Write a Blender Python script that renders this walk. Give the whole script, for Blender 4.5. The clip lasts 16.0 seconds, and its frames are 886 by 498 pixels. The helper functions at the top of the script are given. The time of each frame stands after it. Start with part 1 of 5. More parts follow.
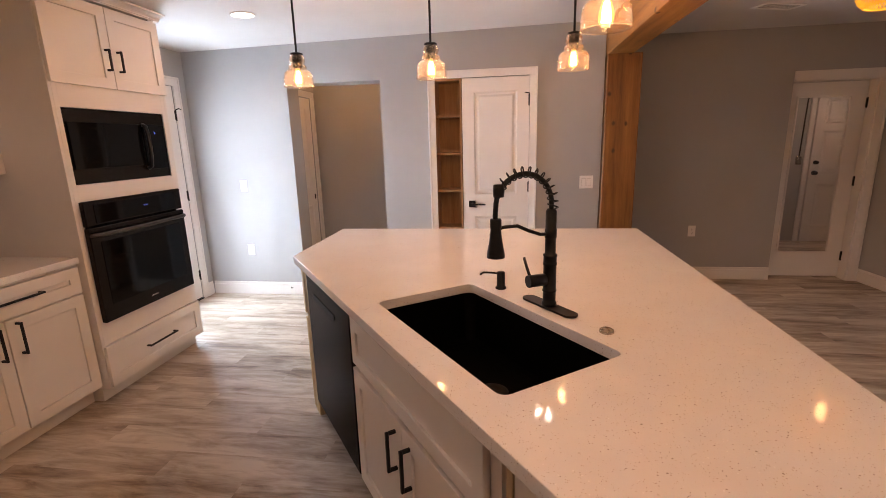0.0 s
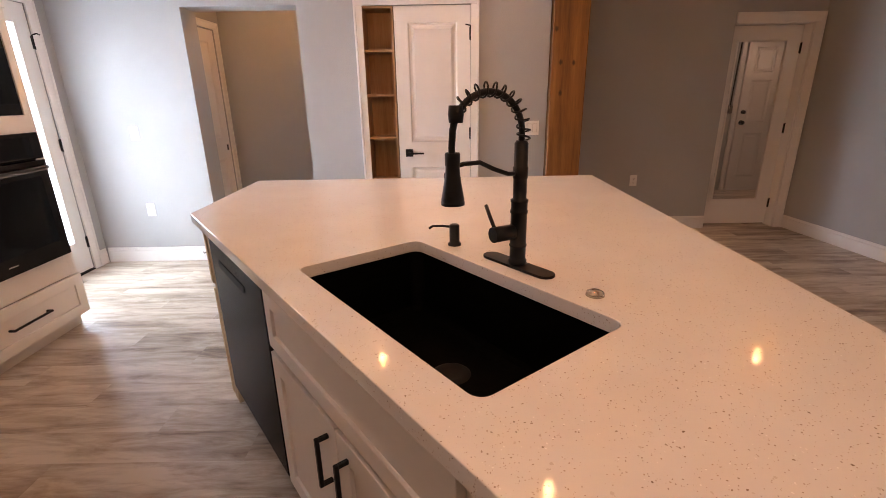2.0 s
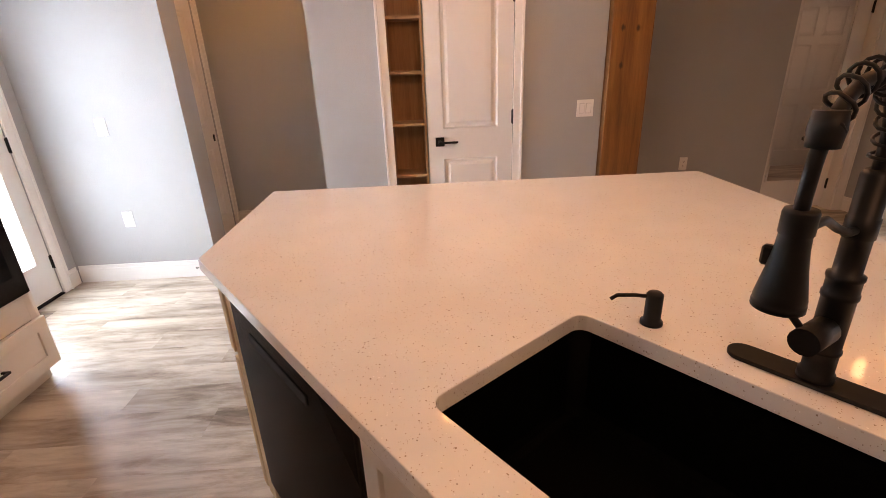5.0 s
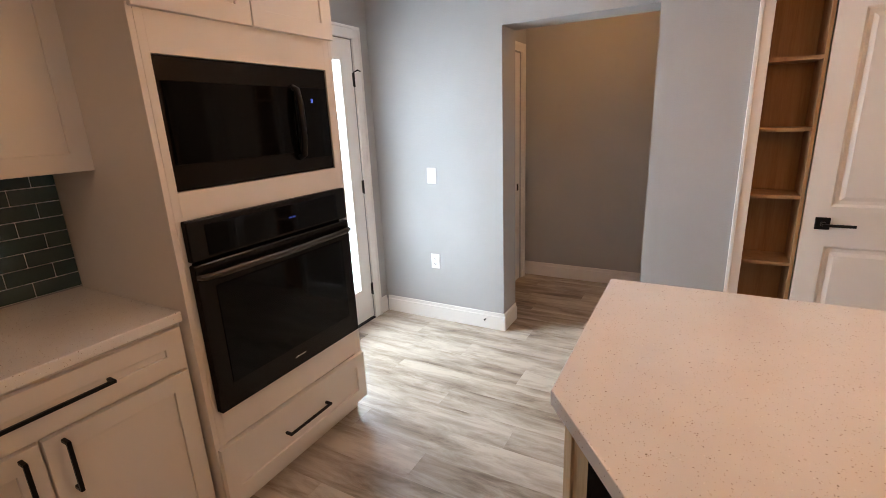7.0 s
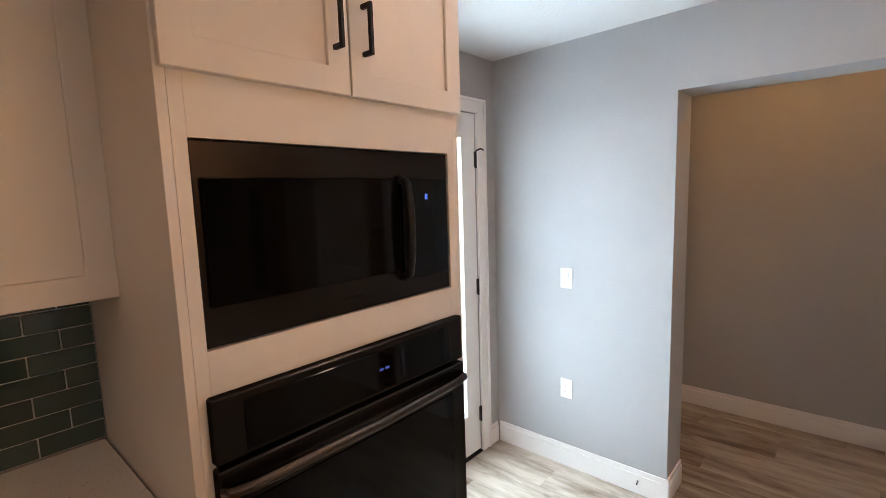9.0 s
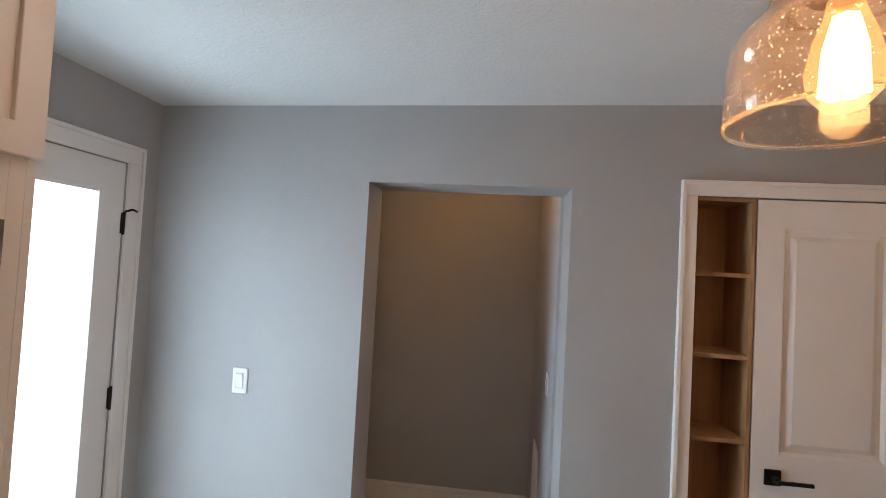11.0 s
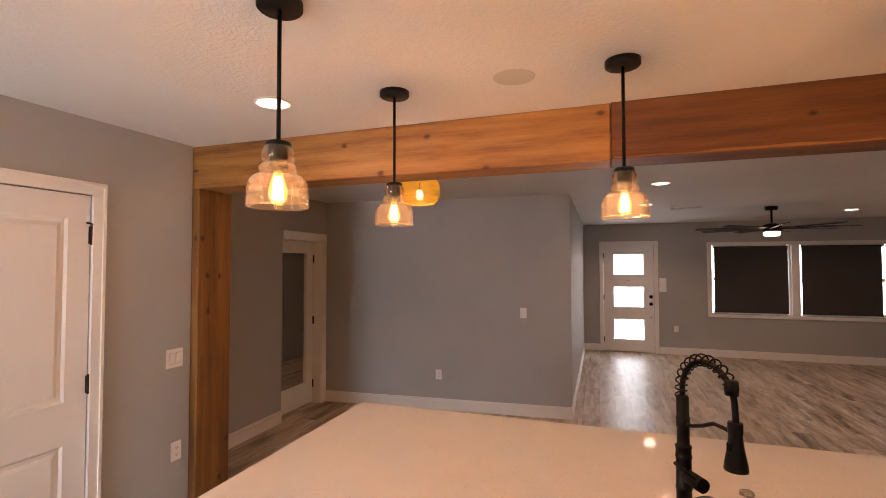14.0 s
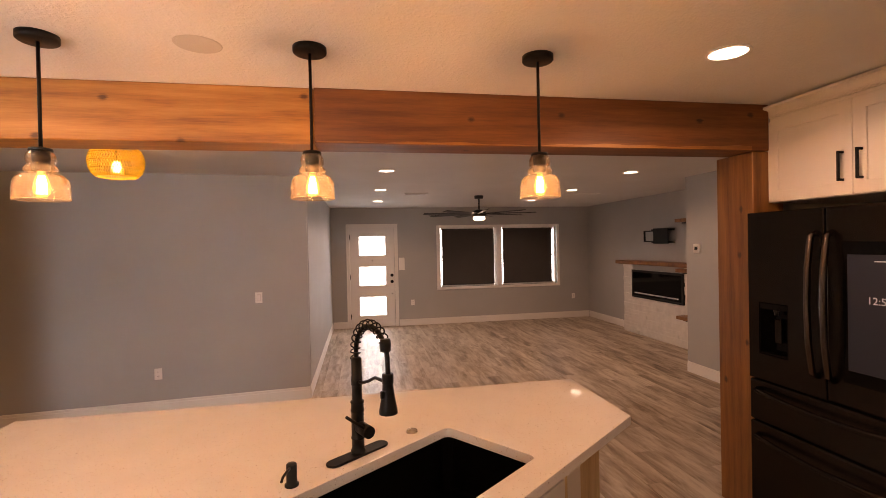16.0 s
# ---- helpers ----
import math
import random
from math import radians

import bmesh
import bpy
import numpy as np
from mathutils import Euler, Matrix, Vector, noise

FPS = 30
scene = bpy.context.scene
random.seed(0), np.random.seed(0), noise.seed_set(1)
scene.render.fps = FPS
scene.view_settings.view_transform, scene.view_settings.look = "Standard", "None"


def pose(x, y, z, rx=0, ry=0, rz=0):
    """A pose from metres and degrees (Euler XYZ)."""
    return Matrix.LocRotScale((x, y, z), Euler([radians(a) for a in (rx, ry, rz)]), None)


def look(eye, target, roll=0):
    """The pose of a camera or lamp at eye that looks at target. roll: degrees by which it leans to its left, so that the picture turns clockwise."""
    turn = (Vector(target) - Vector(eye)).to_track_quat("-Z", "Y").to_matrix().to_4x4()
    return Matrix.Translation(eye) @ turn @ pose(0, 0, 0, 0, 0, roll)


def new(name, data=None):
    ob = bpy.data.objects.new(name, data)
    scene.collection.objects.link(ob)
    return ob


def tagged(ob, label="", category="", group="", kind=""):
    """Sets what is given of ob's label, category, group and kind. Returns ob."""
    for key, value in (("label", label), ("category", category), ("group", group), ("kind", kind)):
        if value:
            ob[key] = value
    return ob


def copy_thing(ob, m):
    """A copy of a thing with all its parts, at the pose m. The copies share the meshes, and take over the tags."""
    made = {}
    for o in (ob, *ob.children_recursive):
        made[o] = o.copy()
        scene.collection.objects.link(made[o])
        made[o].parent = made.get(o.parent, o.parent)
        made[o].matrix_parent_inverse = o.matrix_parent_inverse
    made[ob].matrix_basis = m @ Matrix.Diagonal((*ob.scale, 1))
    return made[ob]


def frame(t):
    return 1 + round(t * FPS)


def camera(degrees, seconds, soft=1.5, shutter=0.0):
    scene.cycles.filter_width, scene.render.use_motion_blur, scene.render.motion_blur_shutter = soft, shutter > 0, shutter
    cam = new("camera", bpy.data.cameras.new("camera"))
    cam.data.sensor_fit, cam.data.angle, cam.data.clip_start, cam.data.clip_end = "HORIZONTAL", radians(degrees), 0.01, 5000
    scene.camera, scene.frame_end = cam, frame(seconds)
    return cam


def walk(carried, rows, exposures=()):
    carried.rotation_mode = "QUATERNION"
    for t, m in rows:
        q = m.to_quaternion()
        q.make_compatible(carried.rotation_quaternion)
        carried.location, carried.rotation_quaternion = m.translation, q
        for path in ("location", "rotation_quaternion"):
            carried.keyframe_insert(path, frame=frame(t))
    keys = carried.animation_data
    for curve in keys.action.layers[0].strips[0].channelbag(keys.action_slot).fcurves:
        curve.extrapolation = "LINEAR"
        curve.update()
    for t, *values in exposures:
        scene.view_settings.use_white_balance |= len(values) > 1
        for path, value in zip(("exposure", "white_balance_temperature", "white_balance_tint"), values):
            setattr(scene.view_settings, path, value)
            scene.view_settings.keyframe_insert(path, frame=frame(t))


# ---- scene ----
cam = camera(87.4, 16.0, soft=0.75)
PATH = [
    (0, (1.59, 0.848, 1.506), (1.307, 2.776, 1.053), -1.6),
    (0.5, (1.596, 0.845, 1.488), (1.541, 2.772, 0.954), -1.5),
    (1, (1.593, 0.892, 1.467), (1.59, 2.811, 0.904), -1.4),
    (1.5, (1.585, 1.057, 1.447), (1.591, 2.967, 0.852), -1.2),
    (2, (1.521, 1.2, 1.391), (1.518, 3.097, 0.758), -1.0),
    (2.5, (1.348, 1.258, 1.359), (1.358, 3.144, 0.692), -1.2),
    (3, (1.203, 1.325, 1.394), (1.25, 3.2, 0.701), -1.5),
    (3.2, (1.193, 1.388, 1.404), (1.251, 3.26, 0.703), -1.7),
    (5.5, (1.025, 1.942, 1.444), (1.097, 3.8, 0.708), -2.3),
    (6, (0.918, 2.036, 1.478), (0.663, 3.908, 0.82), -2.4),
    (6.5, (0.822, 2.142, 1.505), (0.184, 3.948, 0.924), -2.5),
    (7, (0.676, 2.243, 1.513), (-0.266, 3.924, 0.976), -2.5),
    (7.5, (0.461, 2.382, 1.508), (-0.7, 3.94, 1.029), -2.7),
    (8, (0.342, 2.515, 1.526), (-1.003, 3.957, 1.186), -2.8),
    (8.2, (0.294, 2.581, 1.559), (-1.086, 3.995, 1.252), -2.7),
    (10.3, (0.075, 3.018, 1.660), (-0.72, 4.85, 1.592), 1.3),
    (10.5, (0.080, 3.058, 1.674), (-0.572, 4.948, 1.643), 1.9),
    (11, (0.108, 3.144, 1.705), (-0.126, 5.129, 1.772), 3.1),
    (11.5, (0.103, 3.177, 1.727), (0.404, 5.15, 1.862), 3.1),
    (12, (0.072, 3.153, 1.731), (0.956, 4.941, 1.88), 2.1),
    (12.5, (0.05, 3.045, 1.723), (1.359, 4.551, 1.857), 1.4),
    (13, (0.073, 2.905, 1.71), (1.642, 4.141, 1.814), 1.0),
    (13.5, (0.088, 2.783, 1.696), (1.85, 3.725, 1.779), 0.4),
    (14, (0.081, 2.689, 1.687), (1.975, 3.33, 1.753), -0.1),
    (14.5, (0.065, 2.618, 1.686), (2.034, 2.96, 1.729), -0.5),
    (15, (0.042, 2.539, 1.675), (2.041, 2.609, 1.698), -0.7),
    (15.5, (0.034, 2.479, 1.673), (2.025, 2.292, 1.676), -1.0),
    (16, (0.04, 2.425, 1.668), (2.008, 2.072, 1.65), -1.2),
]
walk(cam, [(t, look(eye, target, roll)) for t, eye, target, roll in PATH],
     [(0, -0.23, 6950, 25), (3.2, -0.17, 7050, 25), (5.5, -0.26, 7250, 24.5), (6.5, -0.56, 7000, 18.5), (7.0, -0.57, 6900, 17.5), (8.2, -0.45, 6700, 16), (10.5, -0.94, 6400, 12.5), (11.5, -1.20, 6500, 15), (12.5, -1.10, 6800, 20), (13.5, -0.64, 7350, 24), (15.0, -0.28, 8350, 30), (16.0, -0.13, 8750, 31)])

# ---- light ----
H = 2.46                      # ceiling height


def ceil_z(x):
    """The kitchen ceiling falls a little towards the west wall."""
    return min(2.452, 2.396 + 0.0143 * (x + 1.52))


world = bpy.data.worlds.new("world")
scene.world = world
world.use_nodes = True
wn = world.node_tree.nodes
sky = wn.new("ShaderNodeTexSky")
sky.sky_type = "NISHITA"
sky.sun_disc = False
sky.sun_elevation = radians(40)
sky.sun_rotation = radians(200)
world.node_tree.links.new(sky.outputs[0], wn["Background"].inputs[0])
wn["Background"].inputs[1].default_value = 0.12

DAY = (0.66, 0.87, 1.0)
WARM = (1.0, 0.44, 0.18)
CAN = (1.0, 0.68, 0.49)


def lamp(name, kind, m, watts, colour, size=0.05, size_y=0.0, spot=150):
    data = bpy.data.lights.new(name, kind)
    data.energy, data.color = watts, colour
    if kind == "AREA":
        data.shape, data.size, data.size_y = "RECTANGLE", size, size_y
    else:
        data.shadow_soft_size = size
    if kind == "SPOT":
        data.spot_size, data.spot_blend = radians(spot), 0.4
    ob = new(name, data)
    ob.matrix_world = m
    return ob


PENDANTS = [(0.377, 3.545), (1.157, 3.541), (1.921, 3.536), (1.908, 2.60), (1.872, 1.68)]
# the downlight at (-0.377, 1.2) is unseen, added by symmetry with the others
CANS = [(1.726, 0.905), (1.86, 4.13), (-0.278, 4.174), (-0.377, 1.2), (4.93, 2.13), (6.60, 2.12), (8.25, 2.10), (4.91, -0.66), (6.62, -0.76), (8.20, -0.72), (5.6, 6.95)]
for px, py in PENDANTS:
    lamp("pendant_light", "POINT", pose(px, py, ceil_z(px) - 0.533), 3.0, WARM, 0.014)
for cx, cy in CANS:
    lamp("downlight", "SPOT", pose(cx, cy, ceil_z(cx) - 0.012), (14.0 if cy > 2 else 42.0 if cx > 0 else 25.0) if cx < 3 else 24.0 if cy > 6 else 32.0, CAN if cy < 6 else (1.0, 0.60, 0.36), 0.06, spot=168 if cx < 3 else 146)
lamp("dining_light", "POINT", pose(3.80, 4.16, 2.31), 6.8, (1.0, 0.45, 0.19), 0.03)
lamp("fan_light", "POINT", pose(7.41, 0.49, 2.03), 3.0, CAN, 0.05)
lamp("hall_light", "POINT", pose(-0.1, 5.80, 2.36), 8.5, (1.0, 0.50, 0.18), 0.06)
lamp("west_sky", "AREA", pose(-2.75, 4.4, 2.2, 0, -58, 0), 740.0, DAY, 2.4, 4.4)
lamp("west_ground_bounce", "AREA", pose(-2.5, 4.4, 0.0, 0, -122, 0), 660.0, DAY, 1.8, 4.4)
lamp("front_door_daylight", "AREA", pose(9.80, 2.17, 1.06, 0, 90, 0), 22.0, DAY, 1.6, 0.5)
lamp("front_window_daylight", "AREA", pose(9.83, -0.55, 1.40, 0, 90, 0), 10.0, DAY, 1.2, 2.5)


# ---- materials ----
def nodes_of(m):
    nt = m.node_tree
    return nt, nt.nodes, nt.links, nt.nodes["Principled BSDF"]


def coords(nt, scale=(1, 1, 1), world_space=True):
    """Object coordinates at metre scale."""
    tc = nt.nodes.new("ShaderNodeTexCoord")
    mp = nt.nodes.new("ShaderNodeMapping")
    mp.inputs["Scale"].default_value = scale
    if world_space:
        geo = nt.nodes.new("ShaderNodeNewGeometry")
        nt.links.new(geo.outputs["Position"], mp.inputs[0])
    else:
        nt.links.new(tc.outputs["Object"], mp.inputs[0])
    return mp.outputs[0]


def noise_node(nt, vec, scale, detail=3.0, rough=0.55, twist=0.0):
    n = nt.nodes.new("ShaderNodeTexNoise")
    n.inputs["Scale"].default_value, n.inputs["Detail"].default_value, n.inputs["Roughness"].default_value = scale, detail, rough
    n.inputs["Distortion"].default_value = twist
    nt.links.new(vec, n.inputs["Vector"])
    return n.outputs[0]


def ramp(nt, fac, stops):
    r = nt.nodes.new("ShaderNodeValToRGB")
    el = r.color_ramp.elements
    el[0].position, el[0].color = stops[0][0], (*stops[0][1], 1)
    el[1].position, el[1].color = stops[-1][0], (*stops[-1][1], 1)
    for p, c in stops[1:-1]:
        e = el.new(p)
        e.color = (*c, 1)
    nt.links.new(fac, r.inputs[0])
    return r.outputs[0]


def bump(nt, height, strength, distance, bsdf):
    b = nt.nodes.new("ShaderNodeBump")
    b.inputs["Strength"].default_value, b.inputs["Distance"].default_value = strength, distance
    nt.links.new(height, b.inputs["Height"])
    nt.links.new(b.outputs[0], bsdf.inputs["Normal"])


def surface(name, colour, rough=0.5, metal=0.0, vary=0.08, vscale=3.0, grain=0.0, gscale=150.0, rvary=0.08, coat=0.0):
    """A plain painted, moulded or metal surface with soft blotches and fine grain."""
    m = bpy.data.materials.new(name)
    m.use_nodes = True
    nt, nd, lk, b = nodes_of(m)
    vec = coords(nt)
    big = noise_node(nt, vec, vscale, 4)
    lo = tuple(c * (1 - vary) for c in colour)
    hi = tuple(min(1, c * (1 + vary)) for c in colour)
    lk.new(ramp(nt, big, [(0.3, lo), (0.7, hi)]), b.inputs["Base Color"])
    fine = noise_node(nt, vec, gscale * 0.2, 3)
    r = nd.new("ShaderNodeMapRange")
    r.inputs[3].default_value, r.inputs[4].default_value = max(0.02, rough - rvary), min(1, rough + rvary)
    lk.new(fine, r.inputs[0])
    lk.new(r.outputs[0], b.inputs["Roughness"])
    b.inputs["Metallic"].default_value = metal
    b.inputs["Coat Weight"].default_value = coat
    if grain:
        bump(nt, noise_node(nt, vec, gscale, 3), grain, 0.002, b)
    return m


def glow(name, colour, strength):
    m = bpy.data.materials.new(name)
    m.use_nodes = True
    nt, nd, lk, b = nodes_of(m)
    b.inputs["Base Color"].default_value = (*colour, 1)
    b.inputs["Emission Color"].default_value = (*colour, 1)
    b.inputs["Emission Strength"].default_value = strength
    return m


def glass(name, colour=(1, 1, 1), rough=0.0, ior=1.45):
    m = bpy.data.materials.new(name)
    m.use_nodes = True
    nt, nd, lk, b = nodes_of(m)
    b.inputs["Base Color"].default_value = (*colour, 1)
    b.inputs["Transmission Weight"].default_value = 1.0
    b.inputs["Roughness"].default_value = rough
    b.inputs["IOR"].default_value = ior
    return m


def wood(name, dark, mid, light, scale=1.0, rough=0.5, axis="y", knots=True):
    """Sawn wood with long grain along one axis and scattered knots."""
    m = bpy.data.materials.new(name)
    m.use_nodes = True
    nt, nd, lk, b = nodes_of(m)
    s = {"x": (0.8, 13, 13), "y": (13, 0.8, 13), "z": (13, 13, 0.8)}[axis]
    vec = coords(nt, tuple(c * scale for c in s))
    g = noise_node(nt, vec, 1.6, 6, 0.62)
    fine = noise_node(nt, coords(nt, tuple(c * scale * 7 for c in s)), 2.0, 5)
    mix = nd.new("ShaderNodeMath")
    mix.operation = "MULTIPLY_ADD"
    lk.new(fine, mix.inputs[0])
    mix.inputs[1].default_value = 0.28
    lk.new(g, mix.inputs[2])
    broad = noise_node(nt, coords(nt, {"x": (1.2, 4, 4), "y": (4, 1.2, 4), "z": (4, 4, 1.2)}[axis]), 1.0, 3)
    st = nd.new("ShaderNodeMath")
    st.operation = "MULTIPLY_ADD"
    st.inputs[1].default_value = 0.5
    lk.new(broad, st.inputs[0])
    lk.new(mix.outputs[0], st.inputs[2])
    off = nd.new("ShaderNodeMath")
    off.operation = "SUBTRACT"
    off.inputs[1].default_value = 0.25
    lk.new(st.outputs[0], off.inputs[0])
    fac = off.outputs[0]
    col = ramp(nt, fac, [(0.36, dark), (0.62, mid), (0.92, light)])
    if knots:
        # knots on the broad faces: one axis runs with the grain, the other across it
        geo, sp, cb, ad = nd.new("ShaderNodeNewGeometry"), nd.new("ShaderNodeSeparateXYZ"), nd.new("ShaderNodeCombineXYZ"), nd.new("ShaderNodeMath")
        lk.new(geo.outputs["Position"], sp.inputs[0])
        along, others = {"x": (0, (1, 2)), "y": (1, (0, 2)), "z": (2, (0, 1))}[axis]
        lk.new(sp.outputs[others[0]], ad.inputs[0])
        lk.new(sp.outputs[others[1]], ad.inputs[1])
        lk.new(sp.outputs[along], cb.inputs[0])
        lk.new(ad.outputs[0], cb.inputs[1])
        sc = nd.new("ShaderNodeMapping")
        sc.inputs["Scale"].default_value = (3.6, 5.2, 1)
        lk.new(cb.outputs[0], sc.inputs[0])
        kv = nd.new("ShaderNodeTexVoronoi")
        kv.voronoi_dimensions = "2D"
        kv.inputs["Scale"].default_value = 1.0
        lk.new(sc.outputs[0], kv.inputs["Vector"])
        sc2 = nd.new("ShaderNodeSeparateColor")
        lk.new(kv.outputs["Color"], sc2.inputs[0])
        wob = nd.new("ShaderNodeMath")
        wob.operation = "MULTIPLY_ADD"
        wob.inputs[1].default_value = 0.10
        lk.new(fine, wob.inputs[0])
        lk.new(kv.outputs["Distance"], wob.inputs[2])
        kr = nd.new("ShaderNodeMapRange")
        kr.inputs[1].default_value, kr.inputs[2].default_value = 0.085, 0.145
        kr.inputs[3].default_value, kr.inputs[4].default_value = 0.92, 0.0
        lk.new(wob.outputs[0], kr.inputs[0])
        some = nd.new("ShaderNodeMath")
        some.operation = "GREATER_THAN"
        some.inputs[1].default_value = 0.58
        lk.new(sc2.outputs[0], some.inputs[0])
        amt = nd.new("ShaderNodeMath")
        amt.operation = "MULTIPLY"
        lk.new(kr.outputs[0], amt.inputs[0])
        lk.new(some.outputs[0], amt.inputs[1])
        mx = nd.new("ShaderNodeMix")
        mx.data_type = "RGBA"
        lk.new(amt.outputs[0], mx.inputs[0])
        lk.new(col, mx.inputs[6])
        mx.inputs[7].default_value = (dark[0] * 0.42, dark[1] * 0.38, dark[2] * 0.35, 1)
        col = mx.outputs[2]
    lk.new(col, b.inputs["Base Color"])
    b.inputs["Roughness"].default_value = rough
    bump(nt, fac, 0.35, 0.004, b)
    return m


def floor_material():
    m = bpy.data.materials.new("vinyl_plank")
    m.use_nodes = True
    nt, nd, lk, b = nodes_of(m)
    info, geo = nd.new("ShaderNodeObjectInfo"), nd.new("ShaderNodeNewGeometry")
    rnd = nd.new("ShaderNodeMath")
    lk.new(info.outputs["Random"], rnd.inputs[0])
    lk.new(geo.outputs["Random Per Island"], rnd.inputs[1])
    off = nd.new("ShaderNodeCombineXYZ")
    mul = nd.new("ShaderNodeMath")
    mul.operation = "MULTIPLY"
    mul.inputs[1].default_value = 37.0
    lk.new(rnd.outputs[0], mul.inputs[0])
    lk.new(mul.outputs[0], off.inputs[0])
    lk.new(mul.outputs[0], off.inputs[2])
    pos = nd.new("ShaderNodeVectorMath")
    lk.new(geo.outputs["Position"], pos.inputs[0])
    lk.new(off.outputs[0], pos.inputs[1])

    def mapped(s):
        mp = nd.new("ShaderNodeMapping")
        mp.inputs["Scale"].default_value = s
        lk.new(pos.outputs[0], mp.inputs[0])
        return mp.outputs[0]
    broad = noise_node(nt, mapped((0.8, 5.0, 1)), 1.0, 5, 0.62)
    streak = noise_node(nt, mapped((1.9, 9.0, 1)), 1.4, 6, 0.64, 0.7)
    fine = noise_node(nt, mapped((6, 150, 1)), 1.0, 3, 0.6)
    a = nd.new("ShaderNodeMath")
    a.operation = "MULTIPLY_ADD"
    a.inputs[1].default_value = 0.78
    lk.new(streak, a.inputs[0])
    lk.new(broad, a.inputs[2])
    c = nd.new("ShaderNodeMath")
    c.operation = "MULTIPLY_ADD"
    c.inputs[1].default_value = 0.07
    lk.new(fine, c.inputs[0])
    lk.new(a.outputs[0], c.inputs[2])
    tone = nd.new("ShaderNodeMath")
    tone.operation = "MULTIPLY_ADD"
    tone.inputs[1].default_value = 0.05
    fr = nd.new("ShaderNodeMath")
    fr.operation = "FRACT"
    m3 = nd.new("ShaderNodeMath")
    m3.operation = "MULTIPLY"
    m3.inputs[1].default_value = 7.31
    lk.new(rnd.outputs[0], m3.inputs[0])
    lk.new(m3.outputs[0], fr.inputs[0])
    lk.new(fr.outputs[0], tone.inputs[0])
    lk.new(c.outputs[0], tone.inputs[2])
    mark = nd.new("ShaderNodeMapRange")
    mark.inputs[1].default_value, mark.inputs[2].default_value = 0.54, 0.70
    mark.inputs[3].default_value, mark.inputs[4].default_value = 0.0, -0.13
    lk.new(noise_node(nt, mapped((2.6, 11, 1)), 1.0, 5, 0.66, 0.9), mark.inputs[0])
    marked = nd.new("ShaderNodeMath")
    lk.new(tone.outputs[0], marked.inputs[0])
    lk.new(mark.outputs[0], marked.inputs[1])
    span = nd.new("ShaderNodeMapRange")
    span.inputs[1].default_value, span.inputs[2].default_value = 0.57, 1.29
    lk.new(marked.outputs[0], span.inputs[0])
    lk.new(ramp(nt, span.outputs[0], [(0.02, (0.080, 0.054, 0.037)), (0.24, (0.200, 0.146, 0.101)), (0.44, (0.360, 0.290, 0.222)), (0.74, (0.58, 0.510, 0.430))]), b.inputs["Base Color"])
    r = nd.new("ShaderNodeMapRange")
    r.inputs[3].default_value, r.inputs[4].default_value = 0.30, 0.48
    lk.new(streak, r.inputs[0])
    lk.new(r.outputs[0], b.inputs["Roughness"])
    bump(nt, c.outputs[0], 0.12, 0.002, b)
    return m


def quartz_material():
    m = bpy.data.materials.new("quartz")
    m.use_nodes = True
    nt, nd, lk, b = nodes_of(m)
    vec = coords(nt)
    base = ramp(nt, noise_node(nt, vec, 6, 4), [(0.3, (0.755, 0.735, 0.715)), (0.7, (0.80, 0.785, 0.765))])
    col = base
    warp = nd.new("ShaderNodeTexNoise")
    warp.inputs["Scale"].default_value, warp.inputs["Detail"].default_value = 95, 2
    lk.new(vec, warp.inputs["Vector"])
    bent = nd.new("ShaderNodeVectorMath")
    bent.operation = "MULTIPLY_ADD"
    bent.inputs[1].default_value = (0.007, 0.007, 0.007)
    lk.new(warp.outputs["Color"], bent.inputs[0])
    lk.new(vec, bent.inputs[2])
    # chips of several sizes, bent out of round, thinly and unevenly strewn
    for scale, limit, keep_over, tint in ((330, 0.44, 0.88, (0.50, 0.42, 0.35)), (250, 0.42, 0.94, (0.33, 0.26, 0.21)), (190, 0.36, 0.972, (0.22, 0.165, 0.125)), (210, 0.36, 0.95, (0.93, 0.92, 0.90)), (140, 0.40, 0.955, (0.66, 0.62, 0.58))):
        v = nd.new("ShaderNodeTexVoronoi")
        v.inputs["Scale"].default_value = scale
        lk.new(bent.outputs[0], v.inputs["Vector"])
        cell = nd.new("ShaderNodeSeparateColor")
        lk.new(v.outputs["Color"], cell.inputs[0])
        size = nd.new("ShaderNodeMath")
        size.operation = "MULTIPLY"
        size.inputs[1].default_value = limit
        lk.new(cell.outputs[1], size.inputs[0])
        t1 = nd.new("ShaderNodeMath")
        t1.operation = "LESS_THAN"
        lk.new(v.outputs["Distance"], t1.inputs[0])
        lk.new(size.outputs[0], t1.inputs[1])
        t2 = nd.new("ShaderNodeMath")
        t2.operation = "GREATER_THAN"
        t2.inputs[1].default_value = keep_over
        lk.new(cell.outputs[0], t2.inputs[0])
        t3 = nd.new("ShaderNodeMath")
        t3.operation = "MULTIPLY"
        lk.new(t1.outputs[0], t3.inputs[0])
        lk.new(t2.outputs[0], t3.inputs[1])
        mx = nd.new("ShaderNodeMix")
        mx.data_type = "RGBA"
        lk.new(t3.outputs[0], mx.inputs[0])
        lk.new(col, mx.inputs[6])
        mx.inputs[7].default_value = (*tint, 1)
        col = mx.outputs[2]
    lk.new(col, b.inputs["Base Color"])
    b.inputs["Roughness"].default_value = 0.055
    return m


